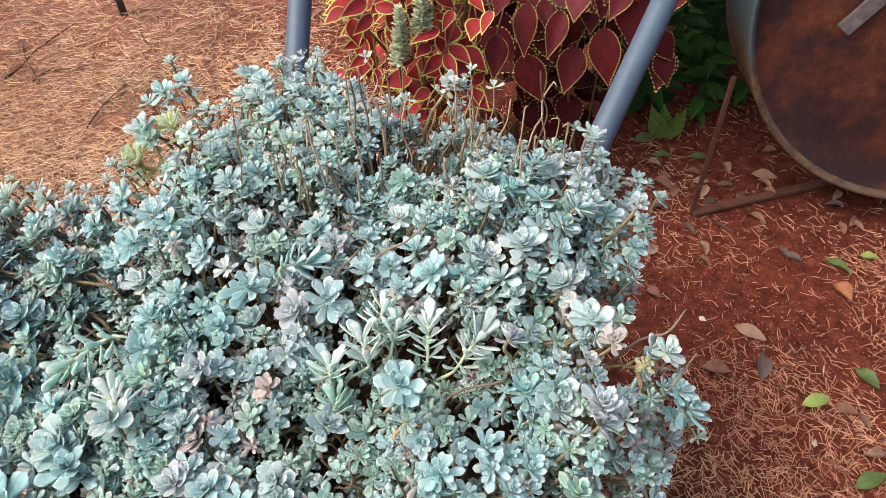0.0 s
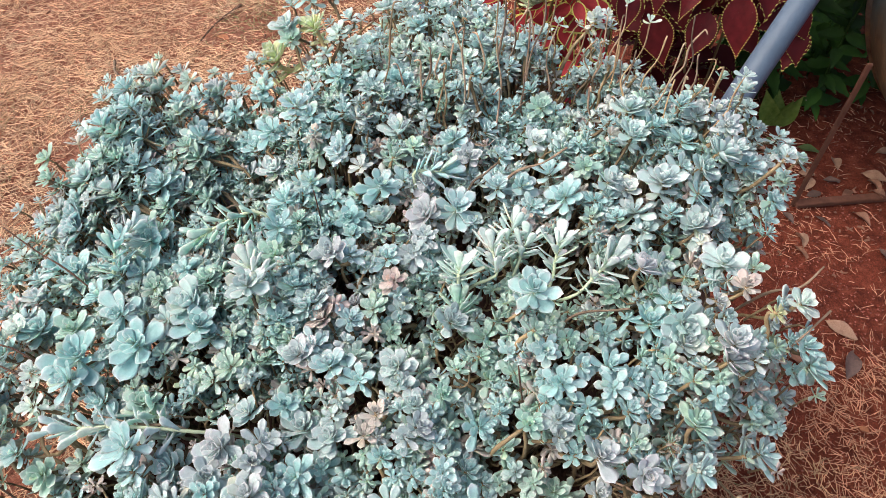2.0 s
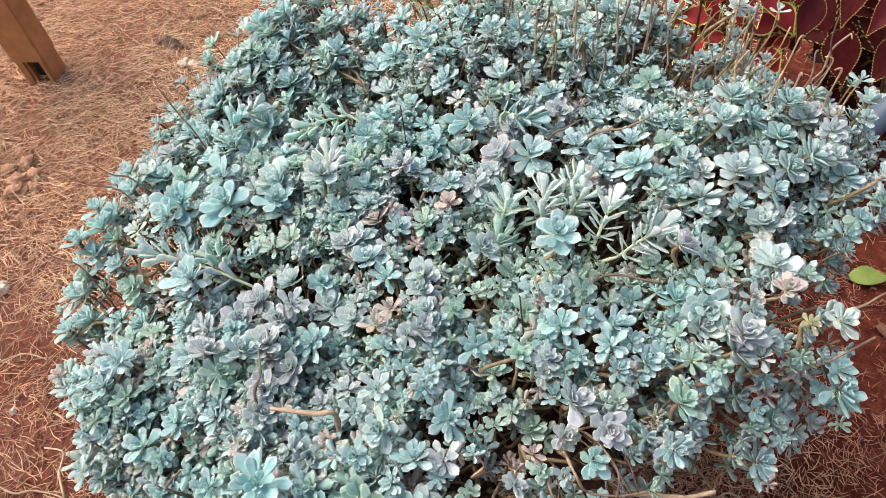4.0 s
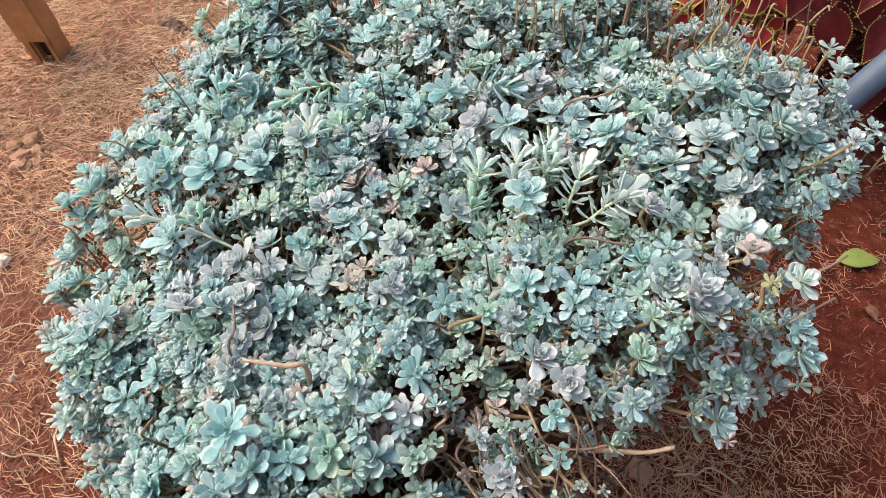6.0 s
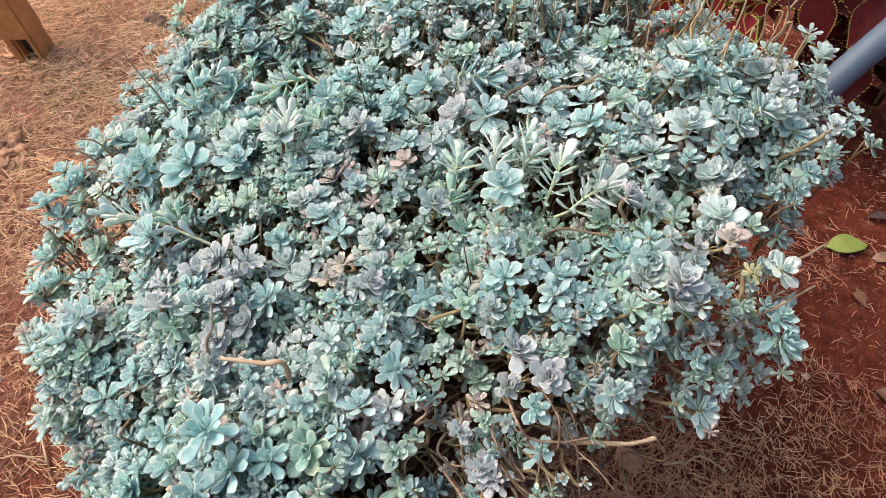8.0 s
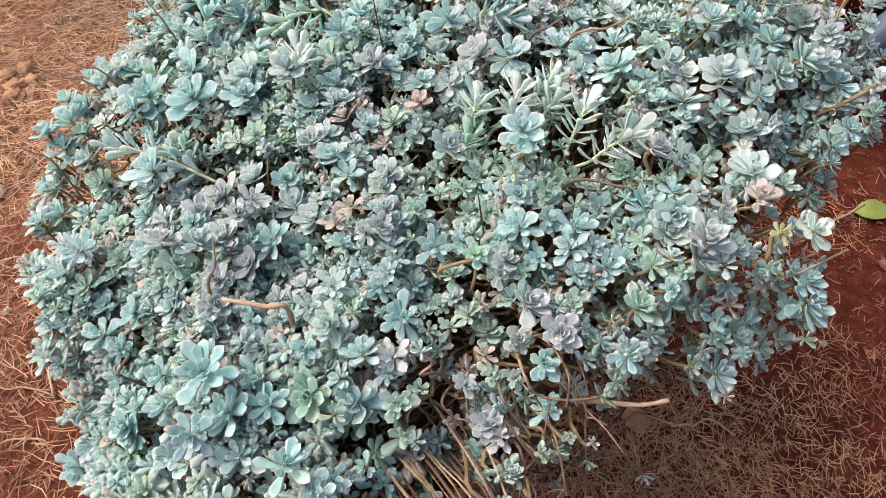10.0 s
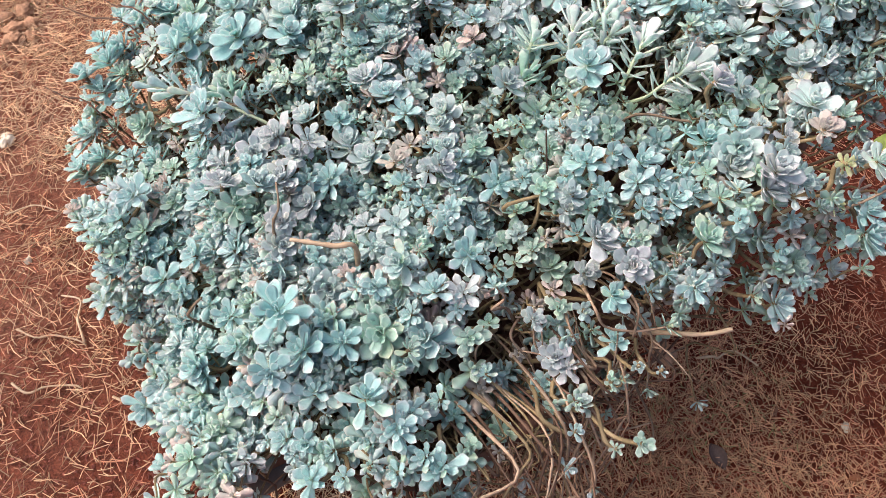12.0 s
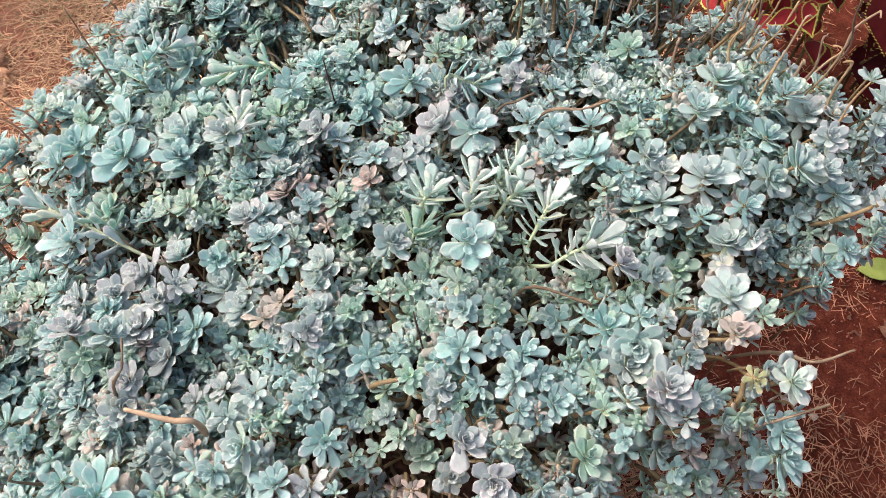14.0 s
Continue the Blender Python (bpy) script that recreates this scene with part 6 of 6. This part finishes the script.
STICKS = [
    [(-1.077, 2.345), (-0.971, 2.206)], [(-1.478, 2.283), (-1.355, 2.085), (-1.319, 2.039)], [(-1.353, 2.054), (-1.280, 2.115), (-1.168, 2.151)],
    [(-0.812, 2.236), (-0.808, 2.357), (-0.771, 2.429)], [(-1.038, 2.034), (-1.100, 1.796)], [(-1.466, 2.056), (-1.413, 2.214), (-1.304, 2.422)],
    [(-0.925, 2.567), (-0.807, 2.506), (-0.723, 2.392)], [(-1.554, 2.427), (-1.416, 2.388), (-1.294, 2.422)], [(-1.311, 1.672), (-1.228, 1.588), (-1.181, 1.531)],
    [(-1.144, 0.170), (-1.042, 0.236)], [(-0.920, -0.008), (-0.850, 0.019), (-0.781, 0.038)], [(-0.847, -0.093), (-0.786, -0.065), (-0.723, -0.032)],
    [(-0.661, -0.014), (-0.563, -0.014), (-0.473, 0.007)], [(0.266, 0.612), (0.300, 0.631), (0.372, 0.655)], [(-2.187, 1.193), (-2.100, 1.262), (-2.011, 1.343)],
    [(-0.786, 0.040), (-0.839, 0.080), (-0.897, 0.091)],
]
for pts in STICKS:
    P = [Vector((x, y, relief(x, y) + 0.010)) for x, y in pts]
    c0 = P[0].copy()
    P = [q - c0 for q in P]
    P = [P[0]] + [q for a, b in zip(P, P[1:]) for q in (a.lerp(b, 0.5) + Vector((rng.uniform(-0.02, 0.02), rng.uniform(-0.02, 0.02), 0.002)), b)]
    near = abs(c0.y) < 1
    o = tagged(link("stick", mesh("stick", *tube_data(catmull(P, 14), 0.0026 if near else 0.0045, 0.0018, 6, 0.25, rng), rng.choice((STEM, DARKTWIG, TRAIL, IRON)) if not near else PALEBARK)), "thin dry stick lying on the ground", "stick", "sticks on the ground")
    o.location = c0


def stone_mesh(seed):
    bm = bmesh.new()
    bmesh.ops.create_icosphere(bm, subdivisions=4, radius=1)
    for v in bm.verts:
        k = noise.noise(v.co * 1.3 + Vector((seed * 7, 0, 0))) + 0.5 * noise.noise(v.co * 3.5 + Vector((seed * 3, 2, 0)))
        k += 0.35 * noise.noise(v.co * 8 + Vector((0, seed, 4)))
        v.co *= 1 + 0.5 * k
        v.co.z *= 0.7
    me = bpy.data.meshes.new("stone")
    bm.to_mesh(me)
    bm.free()
    me.polygons.foreach_set("use_smooth", [True] * len(me.polygons))
    return me


STONES = []
for i in range(7):
    me = stone_mesh(i)
    me.materials.append(STONE if i < 3 else PALESTONE if i < 5 else DARKSTONE)
    STONES.append(me)
for x, y, r, k in ((-1.583, 0.645, 0.03, 0), (-1.532, 0.622, 0.026, 1), (-1.556, 0.584, 0.03, 2), (-1.528, 0.551, 0.028, 0), (-1.504, 0.588, 0.022, 1), (-1.507, 0.562, 0.02, 2),
                   (-1.60, 0.60, 0.03, 1), (-1.606, 1.223, 0.030, 5), (-1.57, 1.214, 0.026, 6), (-1.499, 1.172, 0.023, 3), (-1.468, 1.178, 0.021, 4), (-1.633, 1.226, 0.028, 5), (-1.299, 0.319, 0.024, 3),
                   (-1.024, 0.116, 0.010, 4), (-1.309, 2.314, 0.02, 0), (0.206, 0.593, 0.03, 2), (0.458, 0.930, 0.008, 4), (0.550, 0.624, 0.010, 3), (0.62, 1.1, 0.008, 4), (0.78, 0.78, 0.007, 4)):
    o = tagged(link("stone", STONES[k]), ("small crumbly brown clod lying on the ground", "small pale stone lying on the ground", "small rough dark brown stone lying on the ground")[(k > 2) + (k > 4)], "stone", "stones")
    o.matrix_basis = Matrix.Translation((x, y, relief(x, y) + r * 0.25)) @ Matrix.Rotation(x * 90, 4, "Z") @ Matrix.Diagonal((r * 0.9, r * 0.72, r * 0.8, 1))

# pine needles and grass
rng = np.random.default_rng(3)


def litter_mesh(n, xs, ys, lens, half, mat, keep, lift=0.006, curve=0.12, stand=0.0):
    x, y = rng.uniform(*xs, n), rng.uniform(*ys, n)
    cx, cy, hx, hy = sum(xs) / 2, sum(ys) / 2, (xs[1] - xs[0]) / 2, (ys[1] - ys[0]) / 2
    rim = [min(1.0, 5 * max(0.0, 1.0 - max(abs(a - cx) / hx, abs(b - cy) / hy) + 0.16 * noise.noise(Vector((a * 2, b * 2, 8))) - 0.08)) for a, b in zip(x, y)]
    k = np.array([keep(a, b) * f for a, b, f in zip(x, y, rim)]) > rng.random(n)
    x, y = x[k], y[k]
    n = len(x)
    L, az, el = rng.uniform(*lens, n) * np.where(x > 0.1, 0.65, 1.0), rng.uniform(0, 2 * np.pi, n), rng.uniform(-0.05, 0.12 + stand, n)
    z0 = np.array([relief(a, b) for a, b in zip(x, y)]) + rng.uniform(0.001, lift, n)
    d = np.stack([np.cos(az) * np.cos(el), np.sin(az) * np.cos(el), np.sin(el)], 1)
    sd = np.stack([-np.sin(az), np.cos(az), np.zeros(n)], 1)
    bend = (rng.uniform(-1, 1, n) * curve * L)[:, None] * sd
    p0 = np.stack([x, y, z0], 1)
    p1, p2 = p0 + d * (L / 2)[:, None] + bend, p0 + d * L[:, None]
    up = np.array([0, 0, 1.0])
    V = []
    for q, f in ((p0, 1.0), (p1, 1.0), (p2, 0.6)):
        V += [q + sd * half * f, q - sd * half * f, q + up * half * 1.4 * f]
    V = np.stack(V, 1).reshape(-1, 3)
    b = (np.arange(n) * 9)[:, None]
    quads = np.array([[0, 3, 5, 2], [2, 5, 4, 1], [3, 6, 8, 5], [5, 8, 7, 4]])
    Fc = (b[:, None, :] * 0 + quads[None] + b[:, :, None]).reshape(-1, 4)
    return mesh("needles", V.tolist(), Fc.tolist(), mat, smooth=False)


def needle_density(x, y):
    v = noise.noise(Vector((x * 2.6, y * 2.6, 7))) + 0.6 * noise.noise(Vector((x * 6, y * 6, 9)))
    left = 1.0 if x < -0.35 else max(0.0, 1 - (x + 0.35) / 0.5)
    red = 0.3 if (x < -0.35 and y < 0.15) else 1.0
    far = max(0.30, min(1.0, 1.0 - (y - 1.7) * 1.0))
    near = 1.4 if 0.6 < y < 1.8 else 1.0
    return left * max(0.10, min(1.0, (0.86 + 1.1 * v) * near)) * red * far


def needle_density_right(x, y):
    v = noise.noise(Vector((x * 4, y * 4, 2))) + 0.6 * noise.noise(Vector((x * 11, y * 11, 5)))
    near = (0.55 if y < 0.75 else 0.3 if y < 1.05 and x > 0.6 else 0.0) + 0.6 * max(0.0, 1 - math.hypot(x - 0.3, y - 0.35) / 0.4)
    return max(0.08, min(1.0, 0.22 + near + 1.1 * v)) * (0.35 if y > 1.3 else 1.0)


tagged(link("pine_needles", litter_mesh(165000, (-2.7, 0.3), (-0.9, 3.2), (0.018, 0.055), 0.0009, NEEDLE, needle_density, 0.014, 0.14, 0.15)), "dry pinkish-tan pine needles strewn over the earth", "pine needles", kind="stuff")
tagged(link("pine_needles", litter_mesh(72000, (-0.2, 1.6), (-0.6, 2.4), (0.016, 0.055), 0.0008, NEEDLE_RED, needle_density_right, 0.006, 0.09)), "thin reddish pine needles scattered over bare earth", "pine needles", kind="stuff")

tagged(link("pine_needles", litter_mesh(45000, (-2.7, 0.3), (-0.9, 3.2), (0.018, 0.06), 0.0008, NEEDLE_RED, lambda x, y: 0.55 * (1 if x < -0.2 else 0.4), 0.012, 0.15, 0.12)), "dark reddish pine needles mixed among the pale ones", "pine needles", kind="stuff")
tagged(link("pine_needles", litter_mesh(36000, (-0.15, 0.95), (-0.3, 0.95), (0.016, 0.055), 0.0008, NEEDLE_OLD, lambda x, y: max(0.0, 1 - math.hypot(x - 0.34, y - 0.32) / 0.6), 0.010, 0.12, 0.12)), "brownish-olive old pine needles under the wheelbarrow", "pine needles", kind="stuff")


def crumb_density(x, y):
    v = noise.noise(Vector((x * 5, y * 5, 4)))
    return (0.9 if x > 0.35 and y > 1.2 else 0.28) * max(0.1, min(1.0, 0.5 + v))


tagged(link("leaf_litter", litter_mesh(3600, (-1.9, 1.4), (-0.2, 2.8), (0.008, 0.030), 0.0032, DEAD["brown"], crumb_density, 0.006, 0.5, 0.3)), "crumbled brown leaf fragments and bark bits on the earth", "leaf litter", kind="stuff")


CRUMB = simple("red_soil_crumbs", [(0.3, (0.13, 0.035, 0.026)), (0.5, (0.28, 0.09, 0.066)), (0.7, (0.48, 0.22, 0.18))], 30, 0.95, rand=0.5, bstr=0.0)


def soil_crumbs(x, y):
    v = noise.noise(Vector((x * 4, y * 4, 12)))
    return max(0.0, min(1.0, (0.75 if x < -0.2 and y < 0.35 else 0.30) + 0.6 * v))


tagged(link("soil_crumbs", litter_mesh(62000, (-1.3, 1.3), (-0.7, 1.9), (0.003, 0.009), 0.0016, CRUMB, soil_crumbs, 0.004, 0.3, 0.2)), "small crumbs of dry red soil on the ground", "soil", kind="stuff")


def grass_density(x, y):
    d = 0
    for cx, cy, r in ((-1.63, 0.83, 0.24), (-1.80, 1.13, 0.22), (-1.64, 1.33, 0.2), (-1.45, 1.10, 0.12), (0.36, 0.50, 0.22), (0.2, 0.40, 0.2), (0.1, 0.25, 0.2), (-1.2, 1.5, 0.2), (-0.95, 2.0, 0.25), (-1.1, 0.9, 0.15)):
        d = max(d, 1 - math.hypot(x - cx, y - cy) / r)
    return 0.8 * d


tagged(link("sparse_grass", litter_mesh(46000, (-2.05, 0.7), (0.1, 2.4), (0.012, 0.035), 0.0009, GRASS, grass_density, 0.008, 0.2, 0.5)), "thin dull green grass growing through the needles", "grass", kind="stuff")
